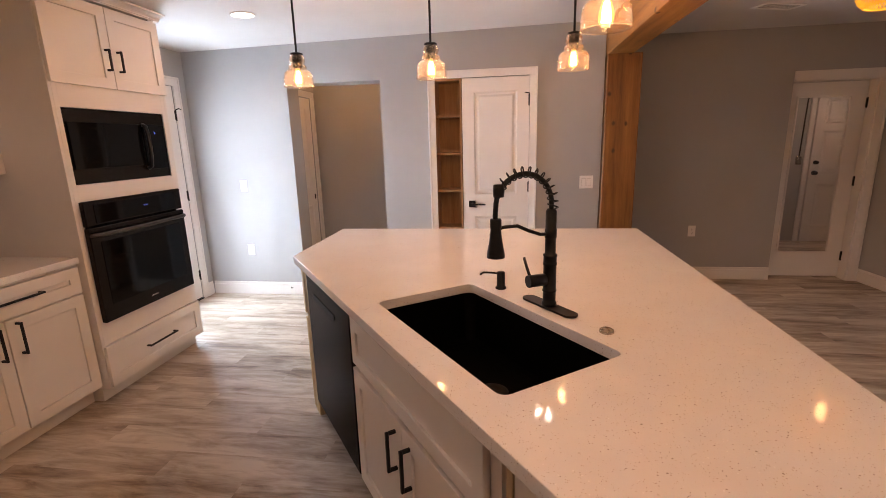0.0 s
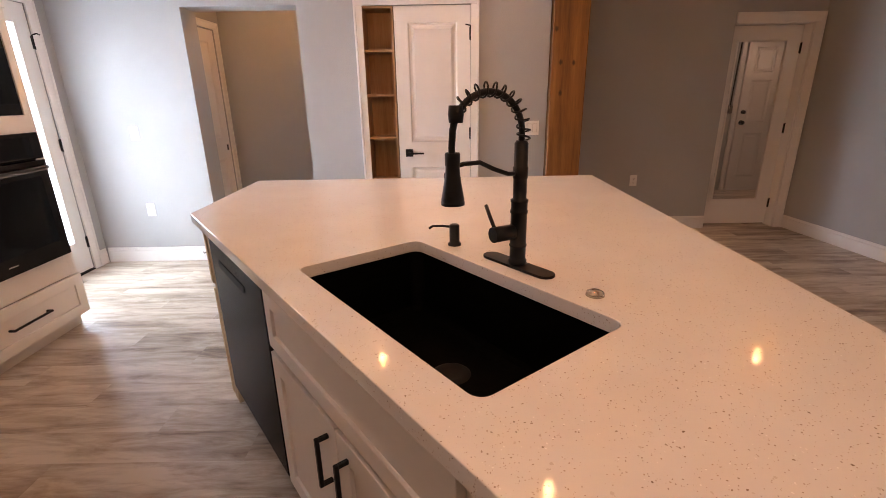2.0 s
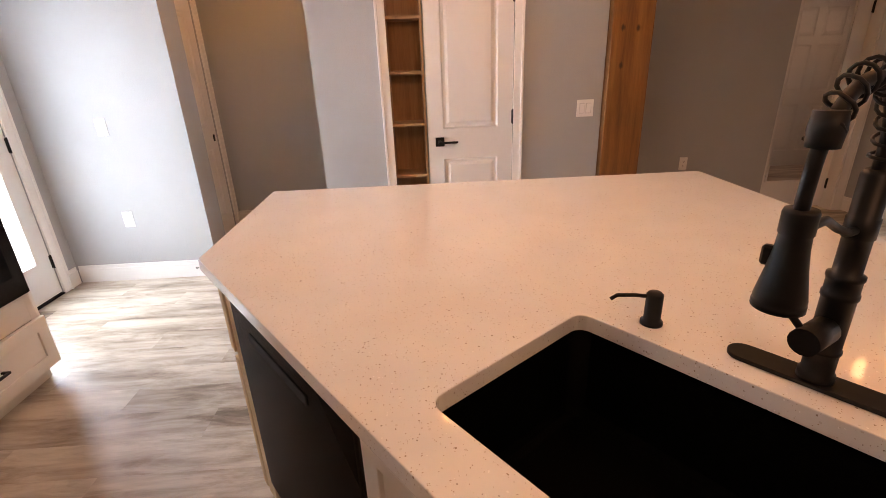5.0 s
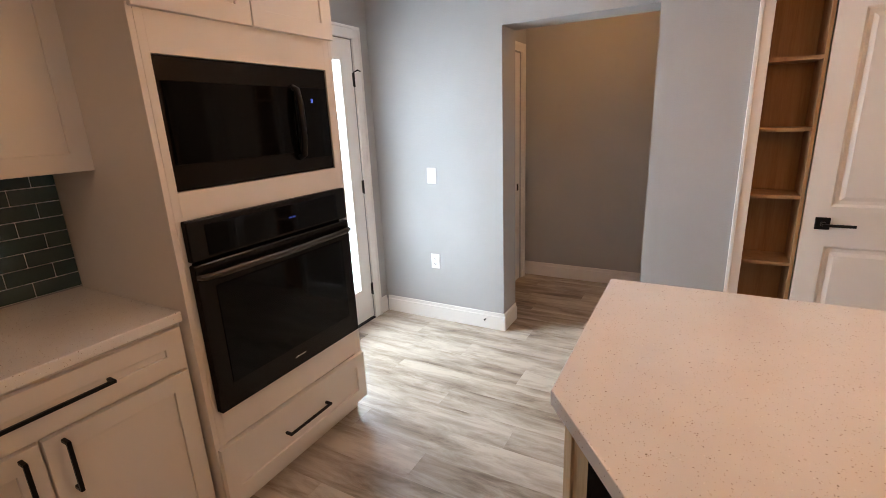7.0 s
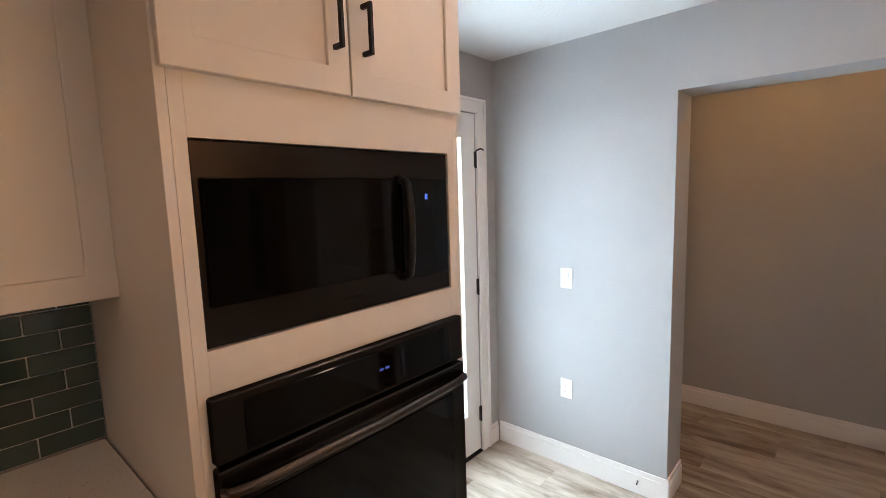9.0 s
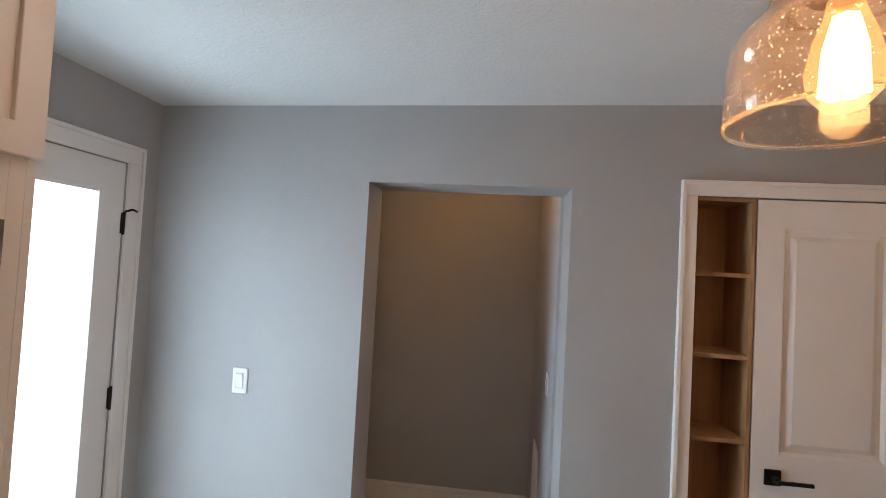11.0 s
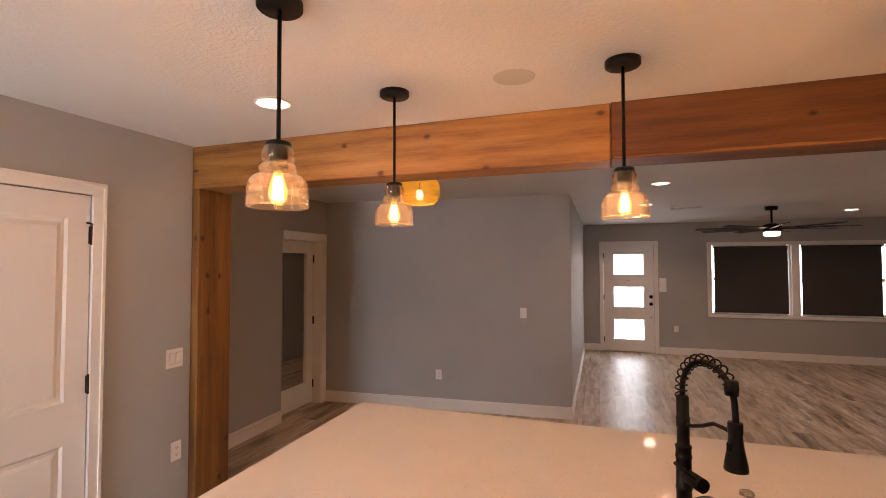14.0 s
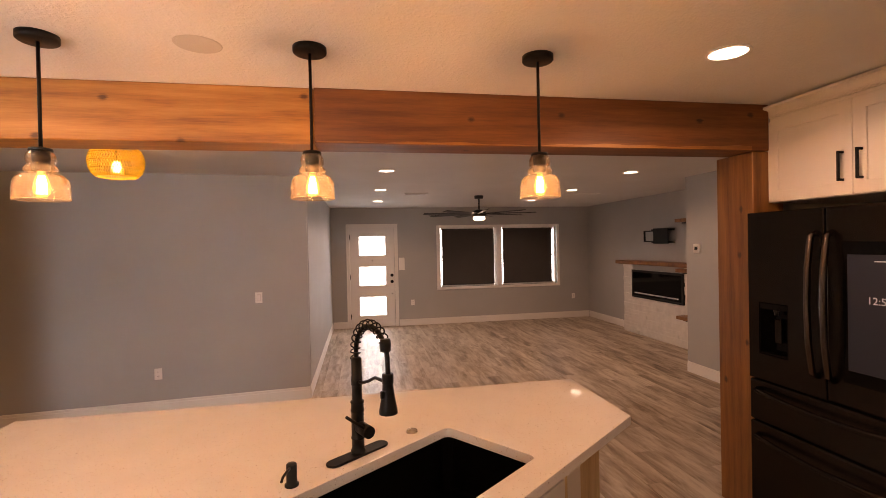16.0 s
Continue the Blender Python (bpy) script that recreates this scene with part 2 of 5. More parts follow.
def plaster(name, colour, scale, strength, dist, rough=0.85):
    """Sprayed or rolled wall and ceiling texture."""
    m = bpy.data.materials.new(name)
    m.use_nodes = True
    nt, nd, lk, b = nodes_of(m)
    vec = coords(nt)
    lk.new(ramp(nt, noise_node(nt, vec, 1.3, 4), [(0.3, tuple(c * 0.95 for c in colour)), (0.7, tuple(c * 1.04 for c in colour))]), b.inputs["Base Color"])
    b.inputs["Roughness"].default_value = rough
    n = noise_node(nt, vec, scale, 3, 0.6)
    r = nd.new("ShaderNodeMapRange")
    r.inputs[1].default_value, r.inputs[2].default_value = 0.45, 0.62
    lk.new(n, r.inputs[0])
    bump(nt, r.outputs[0], strength, dist, b)
    return m


WALL = plaster("wall_paint", (0.392, 0.394, 0.396), 190, 0.25, 0.002, 0.6)
CEIL = plaster("ceiling_texture", (0.67, 0.665, 0.66), 60, 0.22, 0.006, 0.9)
TRIM = surface("trim_paint", (0.78, 0.76, 0.735), 0.38, vary=0.02, grain=0.05)
CAB = surface("cabinet_paint", (0.74, 0.70, 0.655), 0.42, vary=0.025, grain=0.06)
DOORP = surface("door_paint", (0.76, 0.74, 0.72), 0.40, vary=0.02, grain=0.05)
FLOOR = floor_material()
QUARTZ = quartz_material()
BLACK = surface("matte_black_metal", (0.008, 0.008, 0.0085), 0.45, 0.5, vary=0.2, vscale=20)
STEEL = surface("black_stainless", (0.031, 0.027, 0.025), 0.27, 0.9, vary=0.04, vscale=2, rvary=0.0)
STEEL.node_tree.nodes["Principled BSDF"].inputs["Specular Tint"].default_value = (0.34, 0.32, 0.31, 1)
BAR = surface("dark_brushed_steel", (0.10, 0.083, 0.073), 0.27, 1.0, vary=0.05, vscale=2, rvary=0.0)
GLOSS = surface("black_glass", (0.0022, 0.0022, 0.0024), 0.06, 0.0, vary=0.1, rvary=0.0)
GLOSS.node_tree.nodes["Principled BSDF"].inputs["Specular IOR Level"].default_value = 0.13
SINK = surface("black_granite", (0.0018, 0.0018, 0.0018), 0.6, vary=0.3, vscale=60, grain=0.2, gscale=400)
SINK.node_tree.nodes["Principled BSDF"].inputs["Specular IOR Level"].default_value = 0.04
CEDAR = wood("cedar_beam", (0.145, 0.050, 0.011), (0.33, 0.136, 0.031), (0.47, 0.222, 0.060), rough=0.48, axis="y")
CEDAR_DARK = wood("cedar_beam_dark", (0.062, 0.018, 0.005), (0.135, 0.045, 0.012), (0.22, 0.084, 0.025), rough=0.58, axis="y")
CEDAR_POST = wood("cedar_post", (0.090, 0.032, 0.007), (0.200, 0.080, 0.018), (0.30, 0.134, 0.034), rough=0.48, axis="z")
PLY = wood("birch_plywood", (0.210, 0.098, 0.038), (0.315, 0.168, 0.074), (0.39, 0.235, 0.115), rough=0.6, axis="z", knots=False)
PINE = wood("raw_pine", (0.30, 0.19, 0.09), (0.52, 0.37, 0.20), (0.64, 0.49, 0.30), rough=0.65, axis="z")
GROUT = surface("grout", (0.74, 0.76, 0.74), 0.85)
WHITE = surface("white_plastic", (0.82, 0.81, 0.79), 0.35, vary=0.01)
DARKGAP = surface("dark_gap", (0.02, 0.018, 0.016), 0.8)
CHROME = surface("brushed_nickel", (0.55, 0.50, 0.45), 0.25, 1.0)
BLIND = surface("roller_blind", (0.045, 0.040, 0.037), 0.8, vary=0.05, grain=0.1)
CLEAR = glass("window_glass")


# ---- building helpers ----
def box(bm, x0, y0, z0, x1, y1, z1):
    vs = [bm.verts.new(p) for p in ((x0, y0, z0), (x1, y0, z0), (x1, y1, z0), (x0, y1, z0), (x0, y0, z1), (x1, y0, z1), (x1, y1, z1), (x0, y1, z1))]
    for f in ((3, 2, 1, 0), (4, 5, 6, 7), (0, 1, 5, 4), (1, 2, 6, 5), (2, 3, 7, 6), (3, 0, 4, 7)):
        bm.faces.new([vs[i] for i in f])
    return vs


def boxes(*dims, bevel=0.0, segments=1):
    bm = bmesh.new()
    for d in dims:
        box(bm, *d)
    if bevel:
        bmesh.ops.bevel(bm, geom=bm.edges[:], offset=bevel, segments=segments, affect="EDGES", profile=0.5)
    return bm


def prism(points, z0, z1, bevel=0.0):
    """A flat plate with the given outline."""
    bm = bmesh.new()
    lo = [bm.verts.new((x, y, z0)) for x, y in points]
    hi = [bm.verts.new((x, y, z1)) for x, y in points]
    n = len(points)
    bm.faces.new(hi)
    bm.faces.new(lo[::-1])
    for i in range(n):
        bm.faces.new((lo[i], lo[(i + 1) % n], hi[(i + 1) % n], hi[i]))
    bmesh.ops.recalc_face_normals(bm, faces=bm.faces[:])
    if bevel:
        bmesh.ops.bevel(bm, geom=bm.edges[:], offset=bevel, segments=2, affect="EDGES", profile=0.5)
    return bm


def lathe(profile, n=32, at=(0, 0, 0), bm=None):
    """Turns (radius, z) pairs round the z axis."""
    bm = bm or bmesh.new()
    rings = []
    for r, z in profile:
        if r < 1e-6:
            rings.append([bm.verts.new((at[0], at[1], at[2] + z))])
        else:
            rings.append([bm.verts.new((at[0] + r * math.cos(a), at[1] + r * math.sin(a), at[2] + z)) for a in [2 * math.pi * i / n for i in range(n)]])
    for a, b in zip(rings, rings[1:]):
        for i in range(n):
            j = (i + 1) % n
            if len(a) == 1 and len(b) == 1:
                continue
            if len(a) == 1:
                bm.faces.new((a[0], b[i], b[j]))
            elif len(b) == 1:
                bm.faces.new((a[i], a[j], b[0]))
            else:
                bm.faces.new((a[i], a[j], b[j], b[i]))
    bmesh.ops.recalc_face_normals(bm, faces=bm.faces[:])
    for f in bm.faces:
        f.smooth = True
    return bm


def tube(points, radius, n=10, bm=None, closed=False):
    """A round bar along a line of points."""
    bm = bm or bmesh.new()
    pts = [Vector(p) for p in points]
    rings, up = [], Vector((0.013, 0.021, 1.0))
    for i, p in enumerate(pts):
        d = (pts[min(i + 1, len(pts) - 1)] - pts[max(i - 1, 0)]).normalized()
        side = d.cross(up)
        if side.length < 1e-3:
            side = d.cross(Vector((1, 0, 0)))
        side.normalize()
        other = side.cross(d).normalized()
        up = other if abs(other.dot(d)) < 0.5 else up
        r = radius[i] if isinstance(radius, (list, tuple)) else radius
        rings.append([bm.verts.new(p + side * r * math.cos(2 * math.pi * k / n) + other * r * math.sin(2 * math.pi * k / n)) for k in range(n)])
    for a, b in zip(rings, rings[1:]):
        for i in range(n):
            bm.faces.new((a[i], a[(i + 1) % n], b[(i + 1) % n], b[i])).smooth = True
    if not closed:
        bm.faces.new(rings[0][::-1])
        bm.faces.new(rings[-1])
    bmesh.ops.recalc_face_normals(bm, faces=bm.faces[:])
    return bm


def part(name, bm, material, parent=None, label=""):
    """Links a bmesh as one mesh object, under a thing or a part."""
    me = bpy.data.meshes.new(name)
    bm.normal_update()
    bm.to_mesh(me)
    bm.free()
    me.materials.append(material)
    ob = new(name, me)
    ob.parent = parent
    if label:
        ob["label"] = label
    return ob


def thing(name, m, label, category, group=""):
    ob = new(name)
    ob.empty_display_size = 0.1
    ob.matrix_world = m
    return tagged(ob, label, category, group)


def structure(name, bm, material, label, category="wall"):
    return tagged(part(name, bm, material), label, category, kind="structure")


def wall(name, along, a0, a1, c0, c1, holes=(), z1=None, label="smooth grey painted wall"):
    """A wall along x or y, from a0 to a1, between the faces c0 and c1, with holes (from, to, bottom, top)."""
    z1 = z1 or H
    bm, pos = bmesh.new(), a0

    def put(p, q, lo, hi):
        if q - p > 1e-4 and hi - lo > 1e-4:
            box(bm, *((p, c0, lo, q, c1, hi) if along == "x" else (c0, p, lo, c1, q, hi)))
    for p, q, lo, hi in sorted(holes):
        put(pos, p, 0, z1)
        put(p, q, 0, lo)
        put(p, q, hi, z1)
        pos = q
    put(pos, a1, 0, z1)
    return structure(name, bm, WALL, label)


# ---- the rooms ----
YN, XW, XE, XF = 5.177, -1.52, 5.344, 9.70
T = 0.13
wall("wall_north", "x", XW, 2.386, YN, YN + 0.24, [(-0.483, 0.414, 0, 2.062), (0.905, 1.765, 0, 2.05)])
wall("wall_dining_west", "y", YN + 0.24, 5.94, 2.39, 2.52)
wall("wall_dining_north", "x", 2.52, XE + T, 5.94, 5.94 + T, [(4.27, 5.025, 0, 1.988)])
ew = wall("wall_dining_east", "y", 0.0, 2.955, 0.0, T)
EW = pose(5.35, 3.00, 0, 0, 0, 4.75)          # the dining room's east wall stands slightly askew
ew.matrix_world = EW
wall("wall_living_north", "x", 5.481, XF, 3.00, 3.00 + T)
wall("wall_front", "y", -2.75, 3.00 + T, XF, XF + 0.16, [(1.72, 2.63, 0, 2.06), (-1.86, 0.77, 0.78, 2.02)])
wall("wall_living_south", "x", 5.28, XF, -2.75, -2.62)
wall("wall_living_jog", "y", -2.62, -1.78, 5.15, 5.28)
wall("wall_entry_south", "x", 2.63, 5.28, -1.78, -1.65)
wall("wall_kitchen_east", "y", -1.78, 0.03, 2.43, 2.63)
wall("wall_kitchen_south", "x", XW, 2.43, -0.78, -0.65)
wall("wall_west", "y", -0.78, YN + 0.24, XW - T, XW, [(4.09, 4.99, 0, 2.075)])
# never in view: added to shut sky light out from behind the pantry door
wall("wall_pantry_light_block", "x", 0.53, 2.39, 5.94, 5.94 + T)
wall("wall_hall_north", "x", -0.90, 0.53, 6.48, 6.60)
wall("wall_hall_east", "y", YN + 0.24, 6.48, 0.40, 0.53)
wall("wall_hall_west", "y", YN + 0.24, 6.48, -0.90, -0.77, [(5.56, 6.34, 0, 2.04)])
wall("wall_back_room_north", "x", 3.6, 9.0, 7.90, 8.0)
wall("wall_back_room_south", "x", XE + T, 9.0, 6.07, 6.17)
wall("wall_back_room_west", "y", 6.07, 7.90, 3.6, 3.7)
wall("wall_back_room_east", "y", 6.17, 7.90, 8.9, 9.0)

bm = bmesh.new()
cuts = [XW - T, 2.40, 2.52, XF + 0.16]
heights = [ceil_z(XW - T), ceil_z(2.40), H, H]
rows_of = [[bm.verts.new((x, y, z + up)) for x, z in zip(cuts, heights)] for y, up in ((-2.9, 0), (8.0, 0), (8.0, 0.12), (-2.9, 0.12))]
for k in range(4):
    p, q = rows_of[k], rows_of[(k + 1) % 4]
    for i in range(3):
        bm.faces.new((p[i], p[i + 1], q[i + 1], q[i]))
for i in (0, 3):
    bm.faces.new([r[i] for r in rows_of])
bmesh.ops.recalc_face_normals(bm, faces=bm.faces[:])
tagged(part("ceiling", bm, CEIL), "white sprayed textured ceiling", "ceiling", kind="structure")
structure("subfloor", boxes((XW - T, -2.9, -0.12, XF + 0.16, 8.0, -0.006)), DARKGAP, "dark floor underlay between the planks", "floor")

GROUND = surface("pale_concrete", (0.45, 0.44, 0.42), 0.8, vary=0.15, grain=0.2)
structure("ground", boxes((-40, -40, -0.40, 50, 40, -0.15)), GROUND, "pale concrete ground outside the house", "ground")
GLOWDAY = glow("bright_daylight", (0.86, 0.94, 1.0), 5.0)
structure("backdrop_west", boxes((-3.7, 0.5, -0.1, -3.65, 11.0, 4.2)), GLOWDAY, "bright overcast daylight outside the side door", "backdrop")
structure("backdrop_front", boxes((11.6, -4.5, -0.1, 11.65, 4.8, 3.4)), GLOWDAY, "bright overcast daylight outside the front", "backdrop")


def baseboard(along, a0, a1, c, out):
    """Two-step white skirting along a wall face at c, growing towards out."""
    d = out
    lo, hi = sorted((c + 0.001 * d, c + 0.015 * d))
    lo2, hi2 = sorted((c + 0.001 * d, c + 0.010 * d))
    if along == "x":
        bm = boxes((a0, lo, 0, a1, hi, 0.105), (a0, lo2, 0.1055, a1, hi2, 0.132), bevel=0.002)
    else:
        bm = boxes((lo, a0, 0, hi, a1, 0.105), (lo2, a0, 0.1055, hi2, a1, 0.132), bevel=0.002)
    structure("baseboard", bm, TRIM, "white painted stepped skirting board", "baseboard")


for args in (("x", -1.50, -0.470, YN, -1), ("x", 0.414, 0.853, YN, -1), ("x", 1.83, 2.39, YN, -1), ("x", 2.52, 4.27, 5.94, -1), ("y", YN + 0.24, 5.92, 2.52, 1), 
             ("y", YN, YN + 0.235, -0.483, 1), ("x", -0.77, 0.385, 6.48, -1), ("y", YN + 0.26, 6.46, 0.40, -1), ("x", XE, 9.68, 3.0, -1), ("y", -2.60, 1.64, XF, -1), ("y", 2.70, 2.98, XF, -1),
             ("x", 8.05, 9.68, -2.62, 1), ("x", 2.65, 5.28, -1.65, 1), ("y", -2.60, -1.65, 5.28, 1), ("y", 5.07, YN - 0.016, XW, 1)):
    baseboard(*args)


bb = boxes((-0.015, 0.0, 0, -0.001, 2.95, 0.105), (-0.010, 0.0, 0.1055, -0.001, 2.95, 0.132), bevel=0.002)
structure("baseboard", bb, TRIM, "white painted stepped skirting board", "baseboard").matrix_world = EW
bb = boxes((4.997, 5.938, 0, 5.0245, 6.07, 1.9875), (4.2705, 6.052, 0, 4.290, 6.07, 1.9875), (4.291, 5.938, 1.968, 4.996, 6.07, 1.9875))
structure("trim_jamb", bb, TRIM, "white painted door jamb", "trim")


def casing(name, m, x0, x1, top, width=0.065, sides="lr", label="white painted door casing with a raised outer edge"):
    """Door trim on a wall; the wall face is y = 0 and the room is towards -y."""
    bm = bmesh.new()
    for s in sides:
        a, b = (x0, x0 + width) if s == "l" else (x1 - width, x1)
        box(bm, a, -0.016, 0, b, -0.001, top - width)
        o = (a, a + 0.018) if s == "l" else (b - 0.018, b)
        box(bm, o[0], -0.024, 0, o[1], -0.0165, top - 0.018)
    box(bm, x0, -0.016, top - width + 0.0005, x1, -0.001, top)
    box(bm, x0, -0.024, top - 0.018, x1, -0.0165, top)
    bmesh.ops.bevel(bm, geom=bm.edges[:], offset=0.002, segments=1, affect="EDGES")
    ob = structure(name, bm, TRIM, label, "trim")
    ob.matrix_world = m
    return ob


casing("trim_pantry", pose(0, YN, 0), 0.856, 1.827, 2.112)
casing("trim_glass_door", pose(0, 5.94, 0), 4.27, 5.093, 2.061, 0.085, sides="r")
casing("trim_side_door", pose(XW, 4.535, 0, 0, 0, 90), -0.52, 0.533, 2.153, 0.08)
casing("trim_front_door", pose(XF, 2.175, 0, 0, 0, -90), -0.525, 0.525, 2.125, 0.07)
casing("trim_hall_door", pose(-0.77, 5.95, 0, 0, 0, 90), -0.46, 0.46, 2.11)

structure("door_sill", boxes((XW - 0.10, 4.091, 0.0005, XW + 0.012, 4.989, 0.0095), bevel=0.002), BLACK, "dark metal threshold under the side door", "trim")

# unseen strips added behind both leaves to keep daylight from leaking round them
for name, x0, x1, y0, y1, top in (("leak_strip_front", XF + 0.042, XF + 0.07, 1.722, 2.628, 2.058), ("leak_strip_side", XW - 0.08, XW - 0.05, 4.092, 4.988, 2.073)):
    structure(name, boxes((x0, y0, 0.0, x1, y0 + 0.03, top), (x0, y1 - 0.03, 0.0, x1, y1, top), (x0, y0 + 0.0305, top - 0.03, x1, y1 - 0.0305, top), (x0, y0 + 0.0305, 0.0, x1, y1 - 0.0305, 0.03)), TRIM, "white strips behind the door, added to block light leaks", "trim")

# beam and posts
beam = tagged(new("ceiling_beam"), "rough cedar ceiling beam with knots and two-tone boards", "beam", kind="structure")
part("beam_board", boxes((2.398, 2.634, 2.178, 2.608, YN + 0.237, 2.4515), bevel=0.005), CEDAR, beam)
part("beam_board", boxes((2.388, 0.04, 2.181, 2.608, 2.632, 2.4515), bevel=0.005), CEDAR_DARK, beam, "darker stained cedar board")
CEDAR_EDGE = wood("cedar_edge", (0.12, 0.042, 0.010), (0.26, 0.105, 0.026), (0.38, 0.175, 0.05), rough=0.48, axis="y", knots=False)
bm, last = bmesh.new(), None
for k in range(83):                      # a waney strip where the stain has worn off the lower edge
    y = 0.16 + 0.03 * k
    z = 2.1845 + 0.011 * (1 + 0.5 * math.sin(1.9 * y + 1) + 0.4 * math.sin(7.1 * y) + 0.25 * math.sin(23 * y + 2))
    ring = [bm.verts.new(p) for p in ((2.3865, y, 2.1835), (2.3865, y, z), (2.3885, y, z + 0.001), (2.3885, y, 2.1835))]
    if last:
        for i in range(4):
            bm.faces.new((last[i], last[(i + 1) % 4], ring[(i + 1) % 4], ring[i]))
    else:
        bm.faces.new(ring)
    last = ring
bm.faces.new(last[::-1])
bmesh.ops.recalc_face_normals(bm, faces=bm.faces[:])
part("bare_edge", bm, CEDAR_EDGE, beam, "bare lighter edge along the stained board")
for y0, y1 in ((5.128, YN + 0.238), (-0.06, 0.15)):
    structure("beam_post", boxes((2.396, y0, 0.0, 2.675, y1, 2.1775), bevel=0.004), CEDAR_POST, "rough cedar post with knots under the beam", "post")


# ---- kitchen cabinets ----
def shaker(w, h, x=0.0, z=0.0, t=0.02, rail=0.062):
    """A shaker front in the plane y = 0 .. -t with a sunk panel."""
    bm = bmesh.new()
    rings = []
    for inset, y in ((0.0, 0.0), (0.0, -t + 0.0015), (0.0015, -t), (rail - 0.0015, -t), (rail, -t + 0.0015), (rail, -t + 0.010)):
        rings.append([bm.verts.new(p) for p in ((x + inset, y, z + inset), (x + w - inset, y, z + inset), (x + w - inset, y, z + h - inset), (x + inset, y, z + h - inset))])
    bm.faces.new(rings[0][::-1])
    for r, s in zip(rings, rings[1:]):
        for i in range(4):
            bm.faces.new((r[i], r[(i + 1) % 4], s[(i + 1) % 4], s[i]))
    bm.faces.new(rings[-1])
    bmesh.ops.recalc_face_normals(bm, faces=bm.faces[:])
    return bm


def bar_handle(length, vertical, x, z, y=-0.02):
    """A square black bar pull."""
    r, h = 0.0055, length / 2
    if vertical:
        d = [(x - r, y - 0.036, z - h, x + r, y - 0.025, z + h)] + [(x - r, y - 0.0255, z + s * (h - 0.006) - 0.006, x + r, y + 0.001, z + s * (h - 0.006) + 0.006) for s in (-1, 1)]
    else:
        d = [(x - h, y - 0.036, z - r, x + h, y - 0.025, z + r)] + [(x + s * (h - 0.006) - 0.006, y - 0.0255, z - r, x + s * (h - 0.006) + 0.006, y + 0.001, z + r) for s in (-1, 1)]
    return boxes(*d, bevel=0.0015)


def front(name, parent, w, h, x, z, handle=None, y=-0.002):
    """A cabinet door or drawer front with its handle."""
    d = part(name, shaker(w, h, x, z), CAB, parent)
    d.location.y = y
    if handle:
        part("handle", bar_handle(*handle), BLACK, d, "matte black square bar handle")
    return d


def base_unit(m):
    u = thing("base_cabinet", m, "white shaker base cabinet with one drawer above two doors", "cabinet", "kitchen base cabinets")
    part("body", boxes((0, 0, 0.10, 0.895, 0.62, 0.878), bevel=0.001), CAB, u)
    part("plinth", boxes((0, 0.07, 0.0, 0.895, 0.60, 0.099)), CAB, u)
    front("drawer", u, 0.871, 0.150, 0.012, 0.716, (0.40, False, 0.4475, 0.795))
    front("door", u, 0.432, 0.585, 0.012, 0.118, (0.17, True, 0.398, 0.60))
    front("door", u, 0.432, 0.585, 0.451, 0.118, (0.17, True, 0.497, 0.60))
    return u


b1 = base_unit(pose(-0.868, 2.20, 0, 0, 0, 90))
copy_thing(b1, pose(-0.868, 1.304, 0, 0, 0, 90))
top = tagged(part("worktop", boxes((-1.505, 1.30, 0.882, -0.838, 3.094, 0.92), bevel=0.003), QUARTZ), "speckled white quartz worktop along the wall", "worktop")


def crown_bar(x0, x1, back, z0, z1, out):
    """A moulding along x whose face steps and coves outwards towards the ceiling."""
    h = z1 - z0
    face = [(0.0, z0), (-0.008, z0), (-0.008, z0 + 0.15 * h), (-0.014, z0 + 0.17 * h)]
    for k in range(6):
        a = math.pi / 2 * k / 5
        face.append((-0.014 - (out - 0.022) * (1 - math.cos(a)), z0 + 0.17 * h + 0.58 * h * math.sin(a)))
    face += [(-out, z0 + 0.78 * h), (-out, z1), (back, z1), (back, z0)]
    bm = bmesh.new()
    ends = [[bm.verts.new((x, y, z)) for y, z in face] for x in (x0, x1)]
    n = len(face)
    for i in range(n):
        bm.faces.new((ends[0][i], ends[0][(i + 1) % n], ends[1][(i + 1) % n], ends[1][i]))
    bm.faces.new(ends[0][::-1])
    bm.faces.new(ends[1])
    bmesh.ops.recalc_face_normals(bm, faces=bm.faces[:])
    return bm


def wall_unit(m):
    u = thing("wall_cabinet", m, "white shaker wall cabinet with two tall doors and black handles", "cabinet", "kitchen wall cabinets")
    part("body", boxes((0, 0, 1.392, 0.85, 0.302, 2.339), bevel=0.001), CAB, u)
    front("door", u, 0.420, 0.935, 0.003, 1.394, (0.21, True, 0.382, 1.567))
    front("door", u, 0.420, 0.935, 0.427, 1.394, (0.21, True, 0.468, 1.567))
    part("crown", crown_bar(0, 0.85, 0.302, 2.340, 2.392, 0.065), CAB, u)
    return u


w1 = wall_unit(pose(-1.215, 2.253, 0, 0, 0, 90))
copy_thing(w1, pose(-1.215, 1.402, 0, 0, 0, 90))

